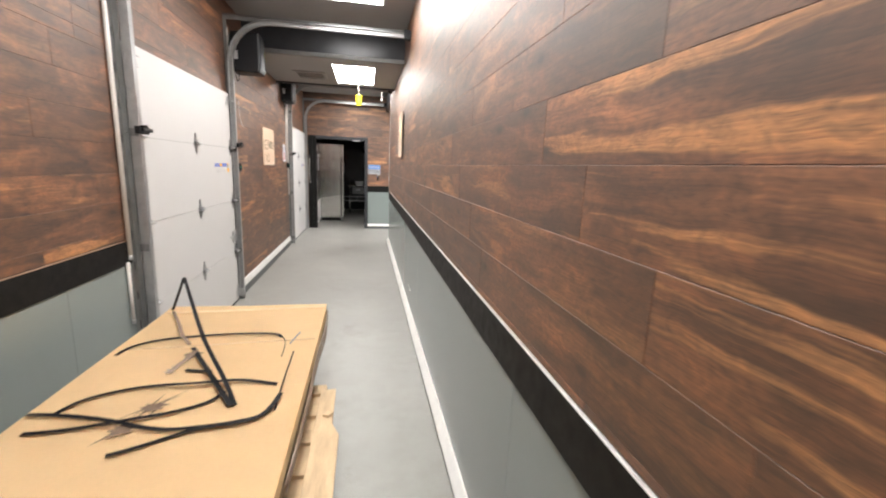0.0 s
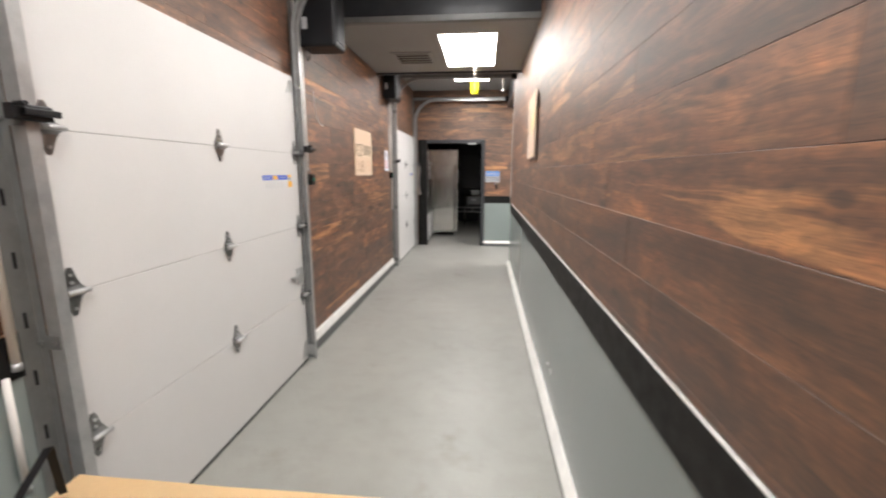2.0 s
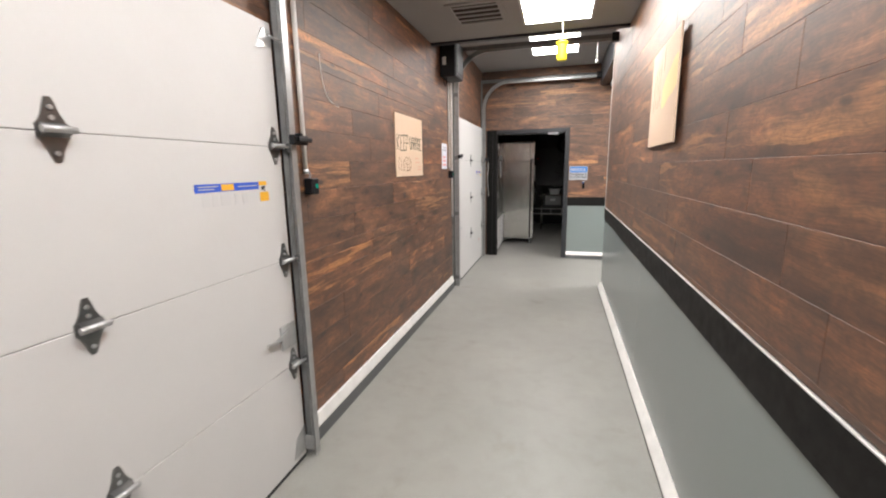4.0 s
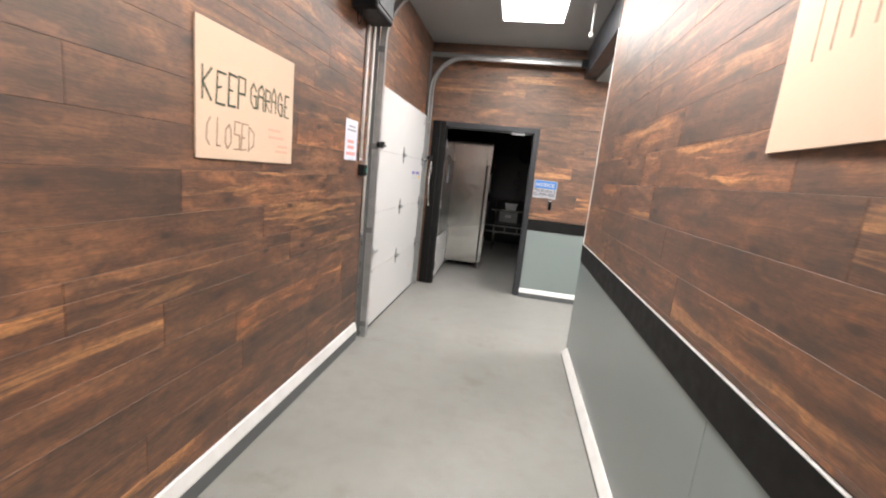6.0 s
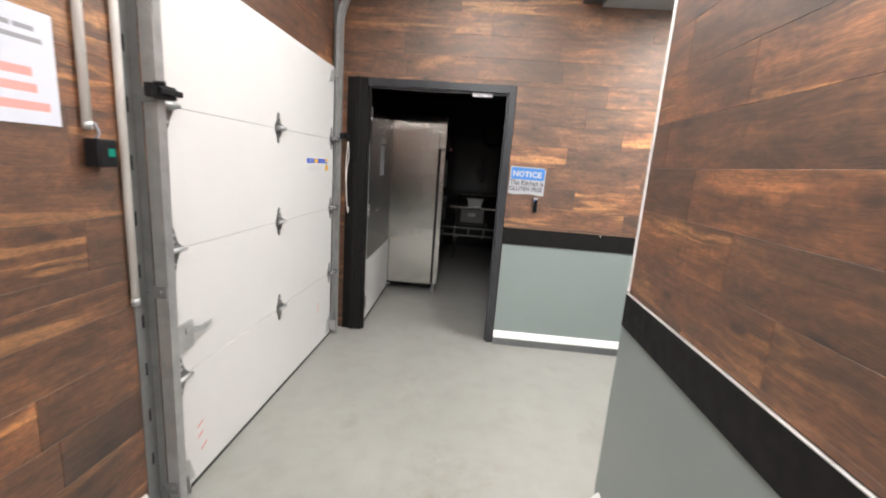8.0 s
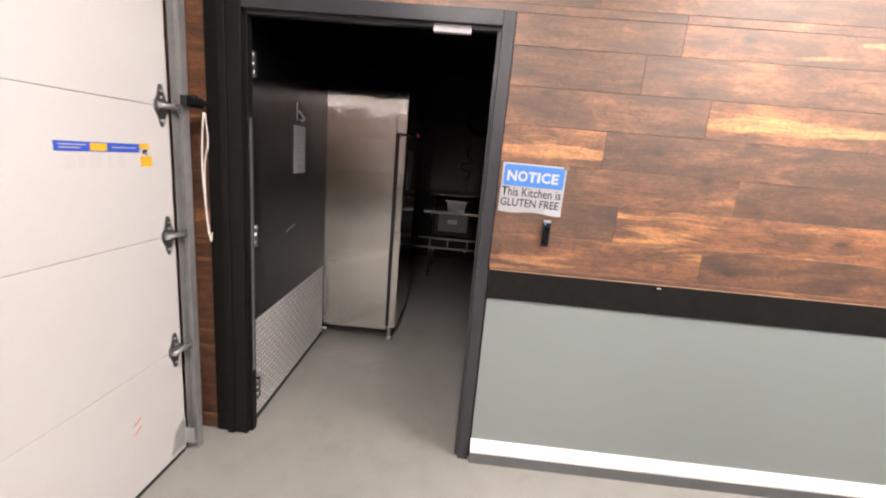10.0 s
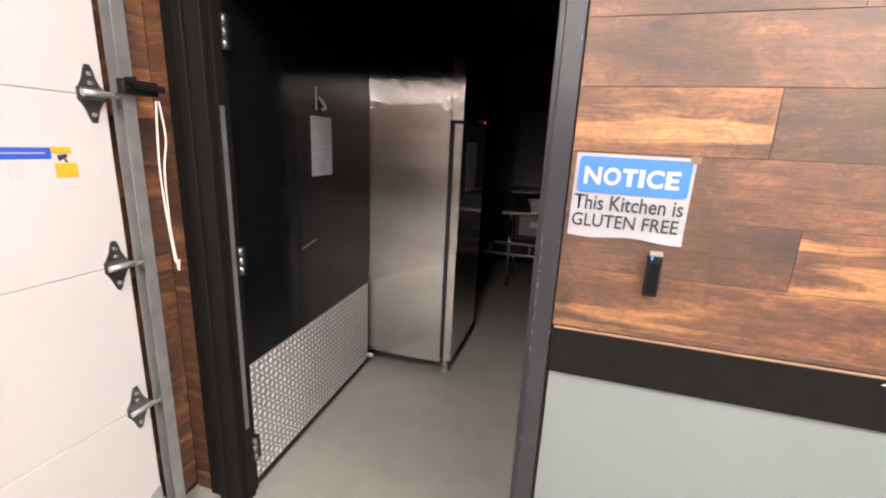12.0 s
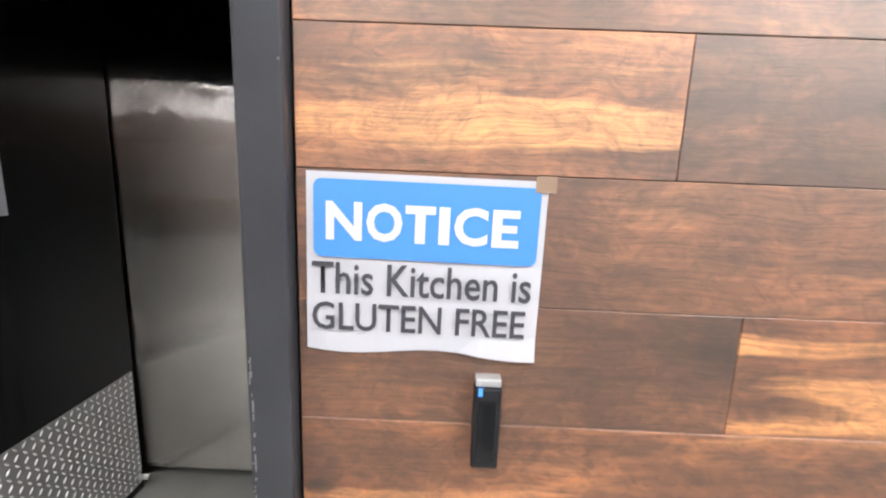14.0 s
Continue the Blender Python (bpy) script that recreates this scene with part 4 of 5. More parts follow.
kick = part("kick_plate", on_wall(slab(0.006, LW - 0.01, -0.0025, 0.0, 0.05, 0.605), turn), TREADBASE, leaf, "bright aluminium tread plate")
bm = bmesh.new()
nx, nz = 38, 19
for i in range(nx):
    for j in range(nz):
        cx, cz = 0.022 + i * (LW - 0.045) / (nx - 1), 0.064 + j * 0.527 / (nz - 1)
        a = 0.9 if (i + j) % 2 else -0.9
        dx, dz = math.cos(a), math.sin(a)
        l, w = 0.0135, 0.0048
        v = [bm.verts.new((cx + p * l * dx - q * w * dz, -0.0026 if r else -0.0024, cz + p * l * dz + q * w * dx)) for p, q, r in ((-1, 0, 0), (0, -1, 0), (1, 0, 0), (0, 1, 0))]
        top = bm.verts.new((cx - 0.4 * l * dx, -0.0066, cz - 0.4 * l * dz)), bm.verts.new((cx + 0.4 * l * dx, -0.0066, cz + 0.4 * l * dz))
        for f in ((v[0], v[1], top[0]), (v[0], top[0], v[3]), (v[2], top[1], v[1]), (v[2], v[3], top[1]), (v[1], top[1], top[0]), (v[3], top[0], top[1])):
            bm.faces.new(f)
bmesh.ops.recalc_face_normals(bm, faces=bm.faces)
tread = part("tread_bars", on_wall(bm, turn), TREAD, leaf, "raised lozenges of the tread plate")
tagged(tread, kind="stuff")
for z in (0.22, 1.06, 1.86):
    part("hinge", on_wall(slab(-0.004, 0.02, -0.022, 0.0, z - 0.055, z + 0.055, bevel=0.002), turn), BLACKPL, leaf, "black butt hinge")
    for k in range(3):
        part("knuckle", rod((DX0 + 0.012, EY + 0.062, z - 0.055 + k * 0.037), (DX0 + 0.012, EY + 0.062, z - 0.0205 + k * 0.037), 0.011, 10), HINGE, leaf, "worn steel hinge knuckle")
bm = on_wall(tube(bmesh.new(), [(LW - 0.03, -0.002, 0.085), (LW - 0.03, -0.05, 0.085)], 0.012, 10), turn)
part("door_stop", bm, GALV, leaf, "small metal door stop")
bm = on_wall(tube(bmesh.new(), smooth_path([(0.60, -0.003, 1.72), (0.60, -0.02, 1.70), (0.61, -0.03, 1.68), (0.62, -0.02, 1.665), (0.625, -0.003, 1.67)]), 0.006, 8), turn)
part("hook", bm, GALV, leaf, "small chrome hook")
part("hook_plate", on_wall(slab(0.572, 0.584, -0.002, 0.0, 1.66, 1.765), turn), WHITEINK, leaf, "narrow white label")
bm = on_wall(prism(bmesh.new(), [(0.42, -0.0006, 1.005), (0.55, -0.0006, 1.03), (0.55, -0.0006, 1.034), (0.42, -0.0006, 1.008)], (0, 0.0005, 0)), turn)
part("scratch", bm, GREYINK, leaf, "pale scratch")

pp = thing("door_paper", tuple(turn @ Vector((0.55, -0.002, 1.345))), "white printed sheet taped on the black door", "notice")
part("sheet", on_wall(slab(0.525, 0.715, -0.0022, -0.0008, 1.348, 1.632), turn), PAPER, pp)
for x, z, w in ((0.56, 1.50, 0.11), (0.555, 1.475, 0.12), (0.545, 1.585, 0.14), (0.545, 1.43, 0.14), (0.545, 1.42, 0.14)):
    part("print", on_wall(slab(x, x + w, -0.0030, -0.0020, z, z + 0.006), turn), GREYINK, pp, "illegible grey line")
part("stamp", on_wall(slab(0.585, 0.655, -0.0030, -0.0020, 1.365, 1.405), turn), GREYINK, pp, "grey stamp block")

tagged(link("door_contact", slab(-0.30, -0.14, EY + 0.002, EY + 0.03, DZ - 0.034, DZ - 0.0005, bevel=0.003), WHITEINK), "white magnetic contact under the door head", "door contact")

# ---- kitchen ----
FX, FY = -0.575, 11.425
fr = thing("refrigerator", (-0.95, FY + 0.35, 0), "tall stainless steel upright refrigerator in the dark kitchen", "refrigerator")
part("body", slab(FX - 0.80, FX - 0.078, FY, FY + 0.72, 0.10, 2.01, bevel=0.004), STEEL, fr, "brushed steel cabinet")
part("door", slab(FX - 0.056, FX, FY + 0.004, FY + 0.716, 0.12, 1.655, bevel=0.006), STEEL, fr, "brushed steel door")
header = part("header", slab(FX - 0.0775, FX, FY + 0.002, FY + 0.718, 1.668, 2.01, bevel=0.006), STEEL, fr, "steel control header")
part("control", slab(FX - 0.001, FX + 0.03, FY + 0.36, FY + 0.51, 1.670, 1.70, bevel=0.004), BLACKPL, header, "small black control strip")
part("lamp", slab(FX + 0.029, FX + 0.033, FY + 0.48, FY + 0.495, 1.679, 1.691), REDLED, header, "small red lamp")
part("button", slab(FX + 0.029, FX + 0.032, FY + 0.385, FY + 0.393, 1.682, 1.689), WHITEINK, header, "tiny pale button")
part("gasket", slab(FX - 0.080, FX - 0.054, FY + 0.012, FY + 0.70, 0.13, 1.66), RUBBER, fr, "black door gasket")
part("door_sheet", slab(FX - 0.0005, FX + 0.0015, FY + 0.15, FY + 0.40, 1.24, 1.55), PLASTER, fr, "dim grey sheet on the door")
part("underside", slab(FX - 0.78, FX - 0.07, FY + 0.03, FY + 0.70, 0.085, 0.10), RUBBER, fr)
for x in (FX - 0.74, FX - 0.05):
    for y in (FY + 0.05, FY + 0.66):
        leg = part("leg", rod((x, y, 0.03), (x, y, 0.12), 0.016), GALV, fr, "adjustable steel foot")
        part("foot", tube(bmesh.new(), [(x, y, 0.0), (x, y, 0.02), (x, y, 0.035)], 0.024, 10), GALV, leg)

tb = thing("prep_table", (0.2, 13.75, 0), "stainless steel work table with a low rack in the dark", "table")
part("top", slab(-0.60, 1.1, 13.45, 14.1, 0.832, 0.868, bevel=0.004), STEEL, tb)
part("undershelf", slab(-0.74, 1.08, 13.48, 14.08, 0.372, 0.392, bevel=0.003), STEEL, tb)
for z in (0.392, 0.515):
    part("front_rail", slab(-0.76 if z < 0.5 else -0.66, 1.08, 13.44, 13.465, z - 0.012, z + 0.012, bevel=0.004), HINGE, tb, "steel front rail of the rack")
for x in (-0.70, -0.50, -0.27, -0.02, 0.5, 1.05):
    part("rack_post", slab(x - 0.010, x + 0.010, 13.442, 13.462, 0.404, 0.503), GALVDULL, tb)
for x in (-0.50, 0.28, 1.05):
    for y in (13.5, 14.05):
        part("leg", rod((x, y, 0), (x, y, 0.835), 0.02), STEEL, tb)
for x in (-0.45, -0.05, 0.35):
    part("shelf_rail", slab(x, x + 0.02, 13.47, 14.06, 0.35, 0.372), STEEL, tb)
ov = thing("counter_oven", (-0.24, 13.7, 0.392), "dull grey steel oven box standing on the low rack", "oven")
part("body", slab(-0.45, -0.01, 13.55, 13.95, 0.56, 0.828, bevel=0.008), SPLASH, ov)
part("front", slab(-0.415, -0.045, 13.528, 13.552, 0.60, 0.815, bevel=0.006), GALVDULL, ov, "dull grey front panel")
part("plate", slab(-0.295, -0.175, 13.522, 13.529, 0.70, 0.755), GALV, ov, "pale maker's plate")
# solid black strips put in for the shaded gaps at both sides of the box
for x in (-0.462, -0.012):
    part("side_gap", slab(x - 0.012, x + 0.012, 13.53, 13.56, 0.52, 0.826), BLACKPL, ov, "black strip standing in for the dark gap")
# block below the oven, in the same near black as the unlit room
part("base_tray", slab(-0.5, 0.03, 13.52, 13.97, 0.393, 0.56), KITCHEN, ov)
px = thing("food_pan", (-0.20, 13.62, 0.868), "bright steel pan on the work table", "pan")
bm = bmesh.new()
ring = lambda a, z: [bm.verts.new(p) for p in ((-0.20 - a, 13.62 - a * 0.7, z), (-0.20 + a, 13.62 - a * 0.7, z), (-0.20 + a, 13.62 + a * 0.7, z), (-0.20 - a, 13.62 + a * 0.7, z))]
rs_ = [ring(0.10, 0.869), ring(0.125, 0.985), ring(0.145, 0.99), ring(0.12, 0.983), ring(0.095, 0.88)]
bm.faces.new(rs_[0][::-1]), bm.faces.new(rs_[-1])
for a, b in zip(rs_, rs_[1:]):
    for i in range(4):
        bm.faces.new((a[i], a[(i + 1) % 4], b[(i + 1) % 4], b[i]))
part("pan", bm, GALV, px)
for u in (-1, 1):
    part("handle", tube(bmesh.new(), smooth_path([(-0.20 + 0.135 * u, 13.58, 0.975), (-0.20 + 0.19 * u, 13.59, 0.995), (-0.20 + 0.19 * u, 13.65, 0.995), (-0.20 + 0.135 * u, 13.66, 0.975)]), 0.006, 6), BLACKPL, px, "black loop handle")
ws = thing("wall_shelf", (0.0, 14.3, 0.98), "steel over-shelf above the work table", "shelf")
part("board", slab(-0.57, 1.1, 13.85, 14.15, 1.03, 1.05, bevel=0.003), STEEL, ws)
for x in (-0.52, 1.05):
    part("post", rod((x, 14.05, 0.866), (x, 14.05, 1.03), 0.014), STEEL, ws)
wp = thing("splash_panel", (-0.3, KY, 1.1), "steel splash panels darkened for the unlit kitchen", "wall panel")
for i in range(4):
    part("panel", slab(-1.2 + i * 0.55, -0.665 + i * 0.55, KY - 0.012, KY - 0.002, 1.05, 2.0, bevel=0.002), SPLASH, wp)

hs = thing("spray_hose", (-0.13, KY - 0.02, 1.42), "thin dark hose looped on the kitchen wall", "hose")
part("hose", tube(bmesh.new(), smooth_path([(-0.13, KY - 0.02, 1.70), (-0.13, KY - 0.022, 1.58), (-0.06, KY - 0.025, 1.54), (-0.06, KY - 0.025, 1.48), (-0.19, KY - 0.03, 1.45), (-0.20, KY - 0.03, 1.38), (-0.08, KY - 0.025, 1.35), (-0.07, KY - 0.024, 1.28), (-0.15, KY - 0.022, 1.25)]), 0.012, 8), BLACKPL, hs)
part("hook", rod((-0.13, KY - 0.012, 1.71), (-0.13, KY - 0.05, 1.71), 0.008), GALVDULL, hs)
hp = thing("hanging_pan", (0.02, KY - 0.02, 2.08), "dark round pan hanging on the kitchen wall", "pan")
bm = bmesh.new()
rings = [[bm.verts.new((0.02 + q * math.cos(a * math.pi / 14), KY - d, 2.08 + q * math.sin(a * math.pi / 14))) for a in range(28)] for q, d in ((0.15, 0.015), (0.20, 0.05), (0.215, 0.07), (0.20, 0.066), (0.145, 0.03))]
bm.faces.new(rings[0]), bm.faces.new(rings[-1][::-1])
for a, b in zip(rings, rings[1:]):
    for i in range(28):
        bm.faces.new((a[i], a[(i + 1) % 28], b[(i + 1) % 28], b[i]))
bmesh.ops.recalc_face_normals(bm, faces=bm.faces)
part("bowl", bm, BLACKPL, hp)
part("handle", rod((0.02, KY - 0.03, 2.28), (0.02, KY - 0.02, 2.50), 0.011), BLACKPL, hp)

# ---- pallets and cartons ----
def pallet(x0, y0, z, label):
    p = thing("pallet", (x0 + 0.5, y0 + 0.6, z), label, "pallet", "stacked pallets")
    x1, y1 = x0 + 1.02, y0 + 1.22
    for x in (x0, (x0 + x1) / 2 - 0.045, x1 - 0.09):
        part("bottom_board", slab(x, x + 0.09, y0, y1, z, z + 0.018, bevel=0.002), PINE, p)
        for y in (y0, (y0 + y1) / 2 - 0.07, y1 - 0.14):
            part("block", slab(x, x + 0.09, y, y + 0.14, z + 0.018, z + 0.088, bevel=0.003), PINE, p)
        part("stringer", slab(x - 0.002, x + 0.092, y0, y1, z + 0.088, z + 0.106, bevel=0.002), PINE, p)
    for i in range(7):
        y = y0 + i * (y1 - y0 - 0.085) / 6
        part("deck_board", slab(x0, x1, y, y + 0.085, z + 0.106, z + 0.124, bevel=0.002), PINE, p)


def edge_board(x, y0, y1, z, w, label):
    """A rough pine board lying along the pallet edge, with a bevelled and split end."""
    bm = prism(bmesh.new(), [(x, y0, z), (x + w + 0.035, y0, z), (x + w + 0.033, y1 - 0.37, z), (x + w, y1 - 0.29, z), (x + w - 0.004, y1, z), (x + 0.012, y1 - 0.004, z), (x, y1 - 0.03, z)], (0, 0, 0.019))
    bmesh.ops.bevel(bm, geom=list(bm.edges), offset=0.002, segments=1, affect="EDGES")
    b = single("loose_board", bm, PINE, label, "board")
    part("splinter", prism(bmesh.new(), [(x + 0.03, y1 - 0.24, z + 0.0195), (x + 0.055, y1 - 0.25, z + 0.0195), (x + 0.075, y1 - 0.225, z + 0.0195), (x + 0.05, y1 - 0.21, z + 0.0195)], (0, 0, 0.012)), PINE, b, "torn splinter")


pallet(-1.185, 0.83, 0.0, "worn pine pallet lying on the floor under the cartons")
pallet(-1.19, 0.93, 0.1245, "worn pine pallet stacked on another pallet")
pallet(-1.205, 0.86, 0.249, "worn pine pallet at the top of the stack")
edge_board(-0.205, 0.80, 2.0, 0.3735, 0.075, "rough pale pine board lying along the pallet edge")
CX0, CX1, CY0, CY1 = -1.135, -0.232, 0.22, 2.66
lo = thing("flat_carton", (-0.68, 1.4, 0.375), "long flat scuffed carton on the pallets, coloured darker for shade", "carton", "flat cartons")
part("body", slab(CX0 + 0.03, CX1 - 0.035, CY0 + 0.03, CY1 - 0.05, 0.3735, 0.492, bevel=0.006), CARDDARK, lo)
hi = thing("flat_carton", (-0.68, 1.4, 0.493), "long flat brown carton with torn patches on top of the stack", "carton", "flat cartons")
part("body", slab(CX0 + 0.004, CX1 - 0.004, CY0 + 0.004, CY1 - 0.004, 0.4925, 0.600, bevel=0.006), CARDDARK, hi, "scuffed card sides with shade in a darker colour")
bm = bmesh.new()
gx, gy = 8, 16
g = [[bm.verts.new((CX0 + (CX1 - CX0) * i / gx, CY0 + (CY1 - CY0) * j / gy, 0.6185 + 0.005 * noise.noise((i * 0.5, j * 0.4, 1)))) for j in range(gy + 1)] for i in range(gx + 1)]
for i in range(gx):
    for j in range(gy):
        bm.faces.new((g[i][j], g[i + 1][j], g[i + 1][j + 1], g[i][j + 1]))
bmesh.ops.solidify(bm, geom=list(bm.faces), thickness=0.004)
lid = part("lid", bm, CARD, hi, "flat brown card lid with overhanging edges")
part("lid_flap", slab(CX1 - 0.003, CX1 + 0.001, CY0, CY1 - 0.06, 0.555, 0.609, bevel=0.001), CARD, hi, "folded card edge")
for y, w in ((2.565, 0.012), (2.07, 0.0035)):
    part("crease", prism(bmesh.new(), [(CX0 + 0.02, y - 0.03, 0.6195), (CX1 - 0.01, y + 0.035, 0.6195), (CX1 - 0.01, y + 0.035 + w, 0.6195), (CX0 + 0.02, y - 0.03 + w, 0.6195)], (0, 0, 0.0042)), CARDPALE, hi, "pale crease across the lid")
for seed, cx, cy, reach in ((1, -0.735, 1.53, 0.15), (7, -0.765, 1.965, 0.07), (12, -0.775, 1.40, 0.10)):      # shredded holes in the lid
    rng = random.Random(seed)
    bm = bmesh.new()
    pts = [(cx + (0.030 + 0.016 * rng.random()) * math.cos(a * 0.4488) * (1.3 if a % 2 else 0.7), cy + (0.022 + 0.014 * rng.random()) * math.sin(a * 0.4488), 0.6242) for a in range(14)]
    bm.faces.new([bm.verts.new(p) for p in pts])
    for _ in range(9):      # thin shreds, mostly along one diagonal
        a = rng.choice((1.15, 4.2)) + rng.gauss(0, 0.35)
        l, w = reach * rng.uniform(0.4, 1.0), rng.uniform(0.002, 0.006)
        d, n = Vector((math.cos(a), math.sin(a), 0)), Vector((-math.sin(a), math.cos(a), 0))
        o = Vector((cx, cy, 0.6246 + 0.0004 * rng.random())) + n * rng.uniform(-0.02, 0.02)
        bm.faces.new([bm.verts.new(q) for q in (o - n * w, o + d * l + Vector((0, 0, 0.006 * rng.random())), o + n * w)])
    part("torn_patch", bm, TORNCARD, hi, "shredded hole in the card")
bm = bmesh.new()
for i in range(5):
    y = 2.05 + i * 0.03
    box(bm, -0.36 + 0.006 * i, -0.352 + 0.006 * i, y, y + 0.022, 0.6215, 0.6245)
part("stamp", bm, GREYINK, hi, "small illegible stamped print")
part("print", on_wall(fit_text("18 GAUGE", 0.150, 0.024, 0.004), Matrix.Translation((-0.797, 1.792, 0.6250)) @ pose(0, 0, 0, 0, 0, 72.0)), GREYINK, hi, "dark stamped words")
for i, (dy, dz) in enumerate(((0.0, 0.0), (0.02, 0.03), (-0.01, 0.055))):      # peeling wrap along the edge
    bm = tube(bmesh.new(), smooth_path([(CX1 + 0.004, 1.2 + dy, 0.50 + dz * 0.6), (CX1 + 0.012, 1.6, 0.515 + dz * 0.5), (CX1 + 0.006, 2.0, 0.51 + dz), (CX1 + 0.016, 2.35, 0.52 + dz), (CX1 + 0.004, 2.64, 0.55 + dz * 0.6)]), 0.004, 5)
    part("loose_wrap", bm, CLEARTAPE, hi, "strip of peeling clear wrap")


def strap(pts, label, half=0.0085, material=None):
    """A flat strap carried along a curve that lies on or stands above the carton."""
    path = smooth_path(pts, 7)
    bm = bmesh.new()
    sweep_pts = []
    for i, p in enumerate(path):
        t = (path[min(i + 1, len(path) - 1)] - path[max(i - 1, 0)]).normalized()
        n = t.cross(Vector((0, 0, 1)))
        n = n.normalized() if n.length > 0.05 else Vector((1, 0, 0))
        u = n.cross(t).normalized()
        sweep_pts.append([bm.verts.new(p + n * a + u * b) for a, b in ((-half, 0), (half, 0), (half, 0.0016), (-half, 0.0016))])
    for a, b in zip(sweep_pts, sweep_pts[1:]):
        for i in range(4):
            bm.faces.new((a[i], a[(i + 1) % 4], b[(i + 1) % 4], b[i]))
    bm.faces.new(sweep_pts[0][::-1]), bm.faces.new(sweep_pts[-1])
    bmesh.ops.recalc_face_normals(bm, faces=bm.faces)
    tagged(link("packing_strap", bm, material or STRAP), label, "strap", "packing straps")


Z = 0.625
SP = "loose black packing strap lying on the carton"
strap([(-1.09, 1.98, Z), (-1.06, 2.08, Z), (-0.95, 2.15, Z), (-0.69, 2.18, Z + 0.004), (-0.47, 2.18, Z), (-0.41, 2.13, Z)], SP)
strap([(-1.04, 1.51, Z), (-0.99, 1.61, Z), (-0.84, 1.67, Z + 0.004), (-0.64, 1.67, Z + 0.01), (-0.49, 1.69, Z + 0.004), (-0.34, 1.65, Z)], SP)
strap([(-1.12, 1.52, Z + 0.002), (-1.04, 1.51, Z + 0.003), (-0.86, 1.46, Z + 0.005), (-0.68, 1.39, Z + 0.004), (-0.57, 1.38, Z + 0.003), (-0.42, 1.40, Z + 0.003), (-0.34, 1.44, Z + 0.004), (-0.31, 1.57, Z + 0.003)], SP)
strap([(-1.06, 1.41, Z), (-0.94, 1.42, Z), (-0.79, 1.44, Z + 0.008), (-0.66, 1.48, Z + 0.004), (-0.56, 1.54, Z), (-0.52, 1.61, Z + 0.003)], SP)
strap([(-0.75, 1.27, Z), (-0.68, 1.30, Z), (-0.61, 1.34, Z), (-0.53, 1.37, Z + 0.006), (-0.43, 1.385, Z + 0.006), (-0.35, 1.42, Z + 0.006), (-0.31, 1.53, Z + 0.006)], SP)
strap([(-0.46, 1.51, Z), (-0.53, 1.64, Z + 0.03), (-0.70, 1.92, Z + 0.095), (-0.87, 2.25, Z + 0.172), (-0.972, 2.452, Z + 0.220), (-0.990, 2.482, Z + 0.218), (-1.012, 2.502, Z + 0.175), (-1.06, 2.545, Z + 0.08), (-1.102, 2.583, Z)], "kinked black packing strap standing up from the carton")
strap([(-0.79, 2.03, Z + 0.002), (-0.72, 1.91, Z + 0.006), (-0.60, 1.71, Z + 0.012), (-0.47, 1.50, Z + 0.004)], SP, 0.010)
strap([(-0.735, 1.805, Z + 0.001), (-0.68, 1.79, Z + 0.002), (-0.625, 1.776, Z + 0.003)], SP)
strap([(-0.324, 1.95, Z), (-0.32, 1.80, Z + 0.004), (-0.317, 1.66, Z + 0.004), (-0.31, 1.46, Z)], SP, 0.003)
strap([(-0.415, 2.14, Z), (-0.385, 2.08, Z + 0.002), (-0.372, 1.98, Z + 0.002), (-0.370, 1.90, Z)], "thin edge of a packing strap lying on the carton", 0.0018)
strap([(-0.792, 1.78, Z), (-0.775, 1.88, Z + 0.003), (-0.757, 1.975, Z + 0.012)], "torn strip of clear tape on the carton", 0.011, CLEARTAPE)
strap([(-1.09, 2.56, Z), (-0.96, 2.31, Z + 0.01), (-0.90, 2.19, Z + 0.008), (-0.82, 2.07, Z)], "crumpled strip of clear tape on the carton", 0.008, CLEARTAPE)
bm = tube(bmesh.new(), smooth_path([(RX - 0.0006, 4.155, 0.285), (RX - 0.0006, 4.175, 0.275), (RX - 0.0006, 4.18, 0.255), (RX - 0.0006, 4.165, 0.24)]), 0.0016, 5)
part("scuff", bm, CAPWHITE, wall_right, "small white scuff on the panel")

# ---- board cladding ----
MESHES = {}


def plank_mesh(l, w):
    key = (round(l, 3), round(w, 3))
    if key not in MESHES:
        e, g, t = 0.0008, 0.0004, 0.0
        bm = bmesh.new()
        r0 = [bm.verts.new(p) for p in ((g, g, t - 0.010), (l - g, g, t - 0.010), (l - g, w - g, t - 0.010), (g, w - g, t - 0.010))]
        r1 = [bm.verts.new((v.co.x, v.co.y, t - e)) for v in r0]
        r2 = [bm.verts.new((v.co.x + (e if v.co.x < l / 2 else -e), v.co.y + (e if v.co.y < w / 2 else -e), t)) for v in r0]
        bm.faces.new(r2)
        for a, b in ((r0, r1), (r1, r2)):
            for i in range(4):
                bm.faces.new((a[i], a[(i + 1) % 4], b[(i + 1) % 4], b[i]))
        me = bpy.data.meshes.new("plank")
        bm.to_mesh(me)
        bm.free()
        me.materials.append(WOOD)
        MESHES[key] = me
    return MESHES[key]


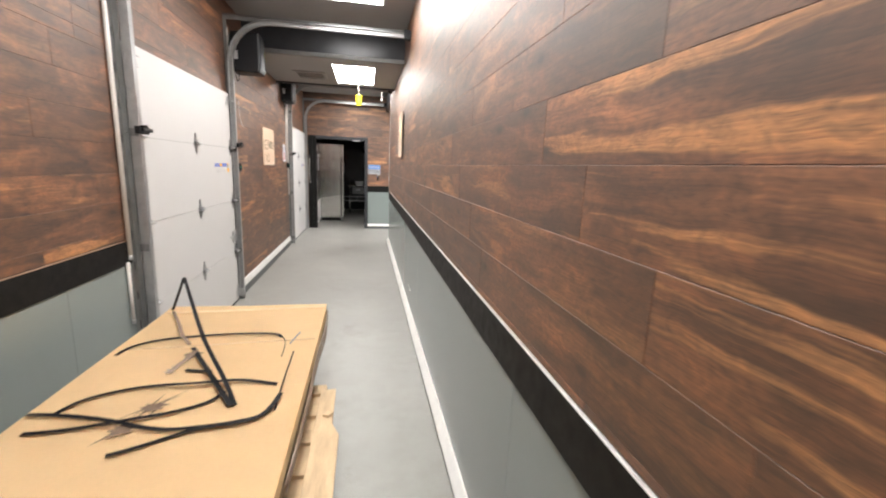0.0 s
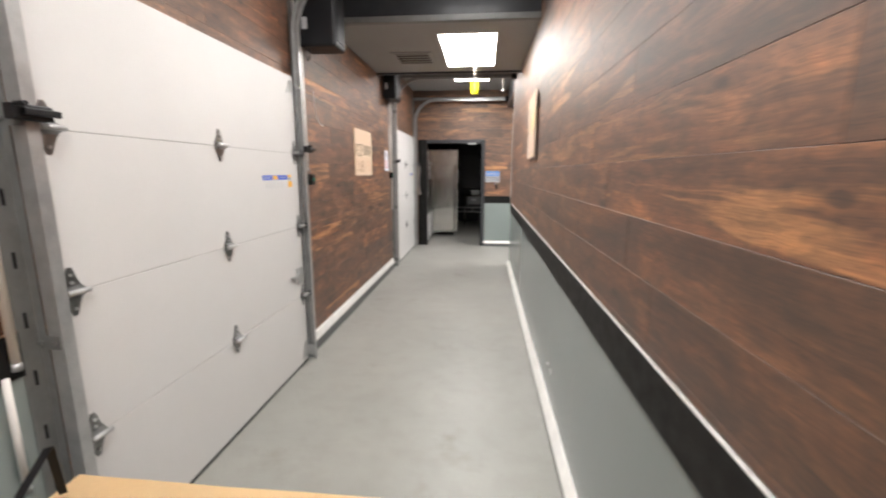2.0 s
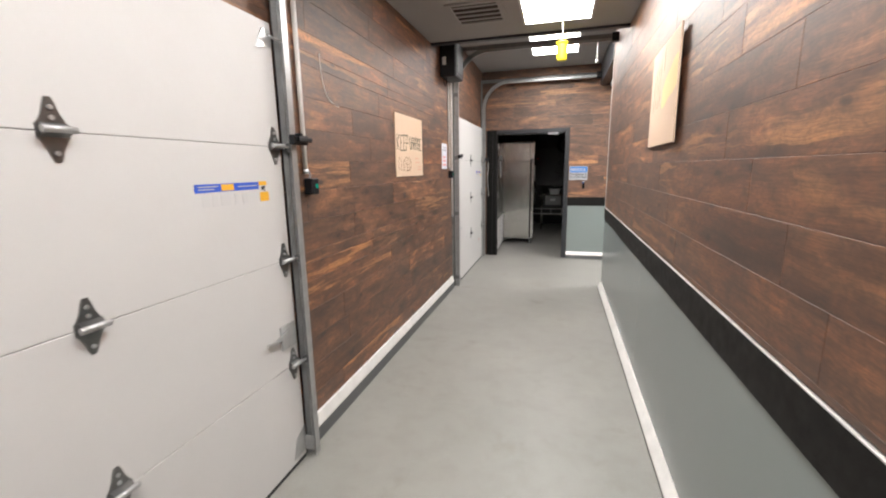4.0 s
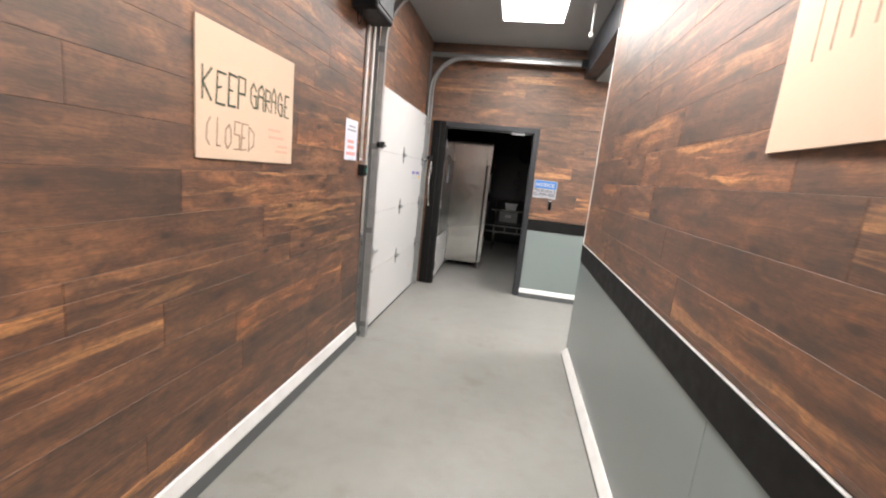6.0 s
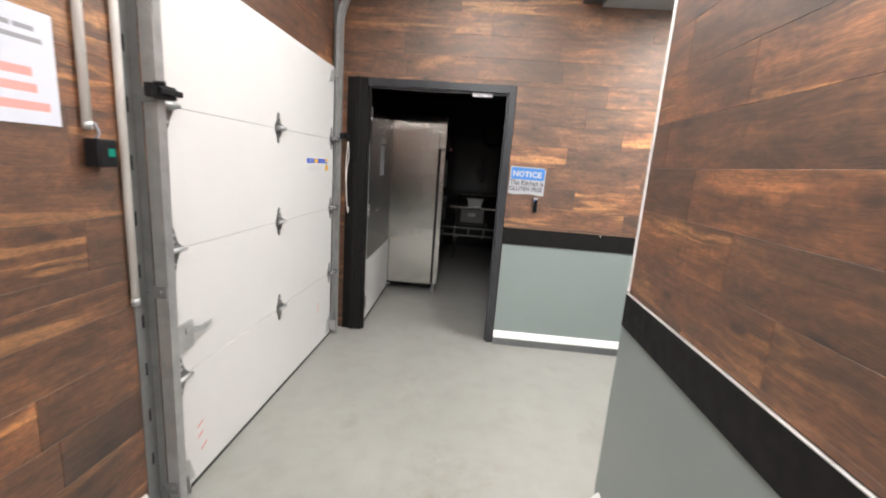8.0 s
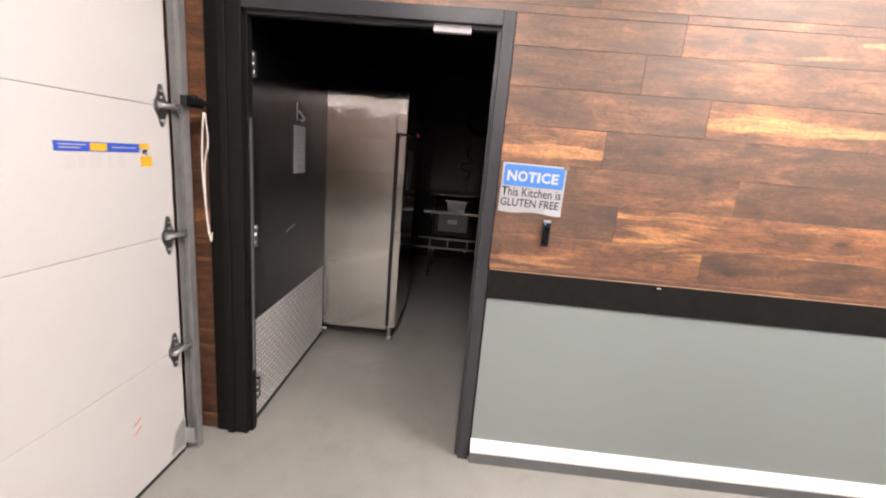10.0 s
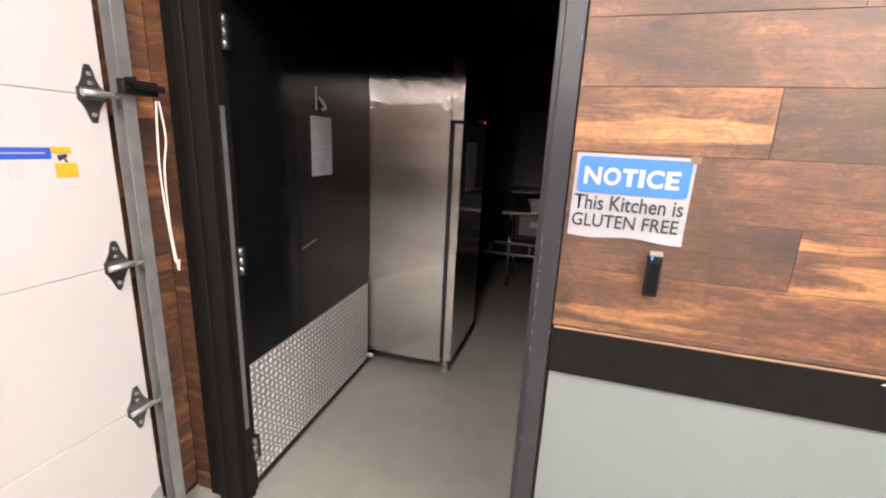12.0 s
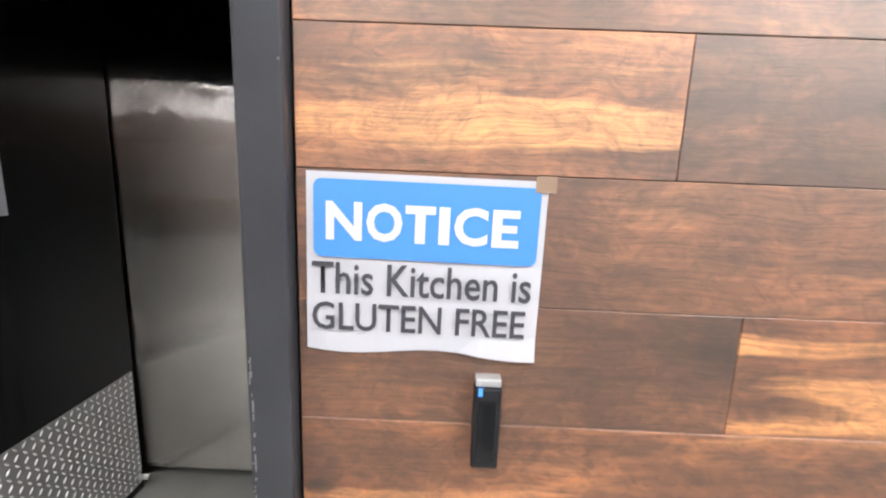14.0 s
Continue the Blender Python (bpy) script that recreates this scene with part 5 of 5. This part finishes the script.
def clad(parent, face, u0, u1, z0, z1, holes=(), joints=None, seed=0):
    """Boards in rows from u0 to u1 along a wall; holes are (u0, u1, z0, z1)."""
    rng = random.Random(seed)
    row, pitch = COURSES[face]
    k0, k1 = math.floor((z0 - row) / pitch), math.ceil((z1 - row) / pitch)
    for k in range(k0, k1):
        a, b = max(z0, row + k * pitch), min(z1, row + (k + 1) * pitch)
        if b - a < 0.004:
            continue
        first = u0 - rng.uniform(0.0, 1.2)
        if joints and k in joints:
            first = joints[k] - 1.21 * math.ceil((joints[k] - u0) / 1.21)
        cuts = [first + 1.21 * i for i in range(int((u1 - first) / 1.21) + 2)]
        levels = sorted({a, b, *[z for h in holes for z in h[2:] if a < z < b]})
        for za, zb in zip(levels, levels[1:]):
            spans = [(max(p, u0), min(q, u1)) for p, q in zip(cuts, cuts[1:]) if min(q, u1) - max(p, u0) > 0.006]
            for h in holes:
                if h[2] < zb - 0.001 and h[3] > za + 0.001:
                    spans = [s for p, q in spans for s in ((p, min(q, h[0])), (max(p, h[1]), q)) if s[1] - s[0] > 0.006]
            for p, q in spans:
                ob = new("plank", plank_mesh(q - p, zb - za))
                ob.parent = parent
                ob.matrix_basis = wall_frame(face, q if face == "R" else p, za)


top = BAND1 + 0.008
clad(wall_right, "R", BY, RYE - 0.014, top, HIGH, joints={0: 1.066, -1: 5.675, 1: 7.9}, seed=3)
clad(wall_end, "E", LX, AX, 0.0, 2.755, [(-1.302, DX1 + 0.056, -1, DZ + 0.061), (DX1, 9, -1, top + ERISE)], {0: 0.488, -2: 0.592, -1: -0.12, 1: 0.9, 2: 0.60, -3: 1.0}, seed=5)
clad(wall_end, "E", LX, RX - 0.004, 2.755, HIGH, seed=6)
clad(wall_left, "L", BY, EY - 0.001, 0.03, HIGH, [(BY - 1, GD1 - 1.03, -1, top), (GD1 - 0.88, GD1 + 0.88, -1, 2.12), (GD2 - 0.88, GD2 + 0.88, -1, 2.12)],
     {0: 5.437, -2: 5.46, -1: 6.15, -3: 5.72, -4: 6.06, 3: 5.93}, seed=11)
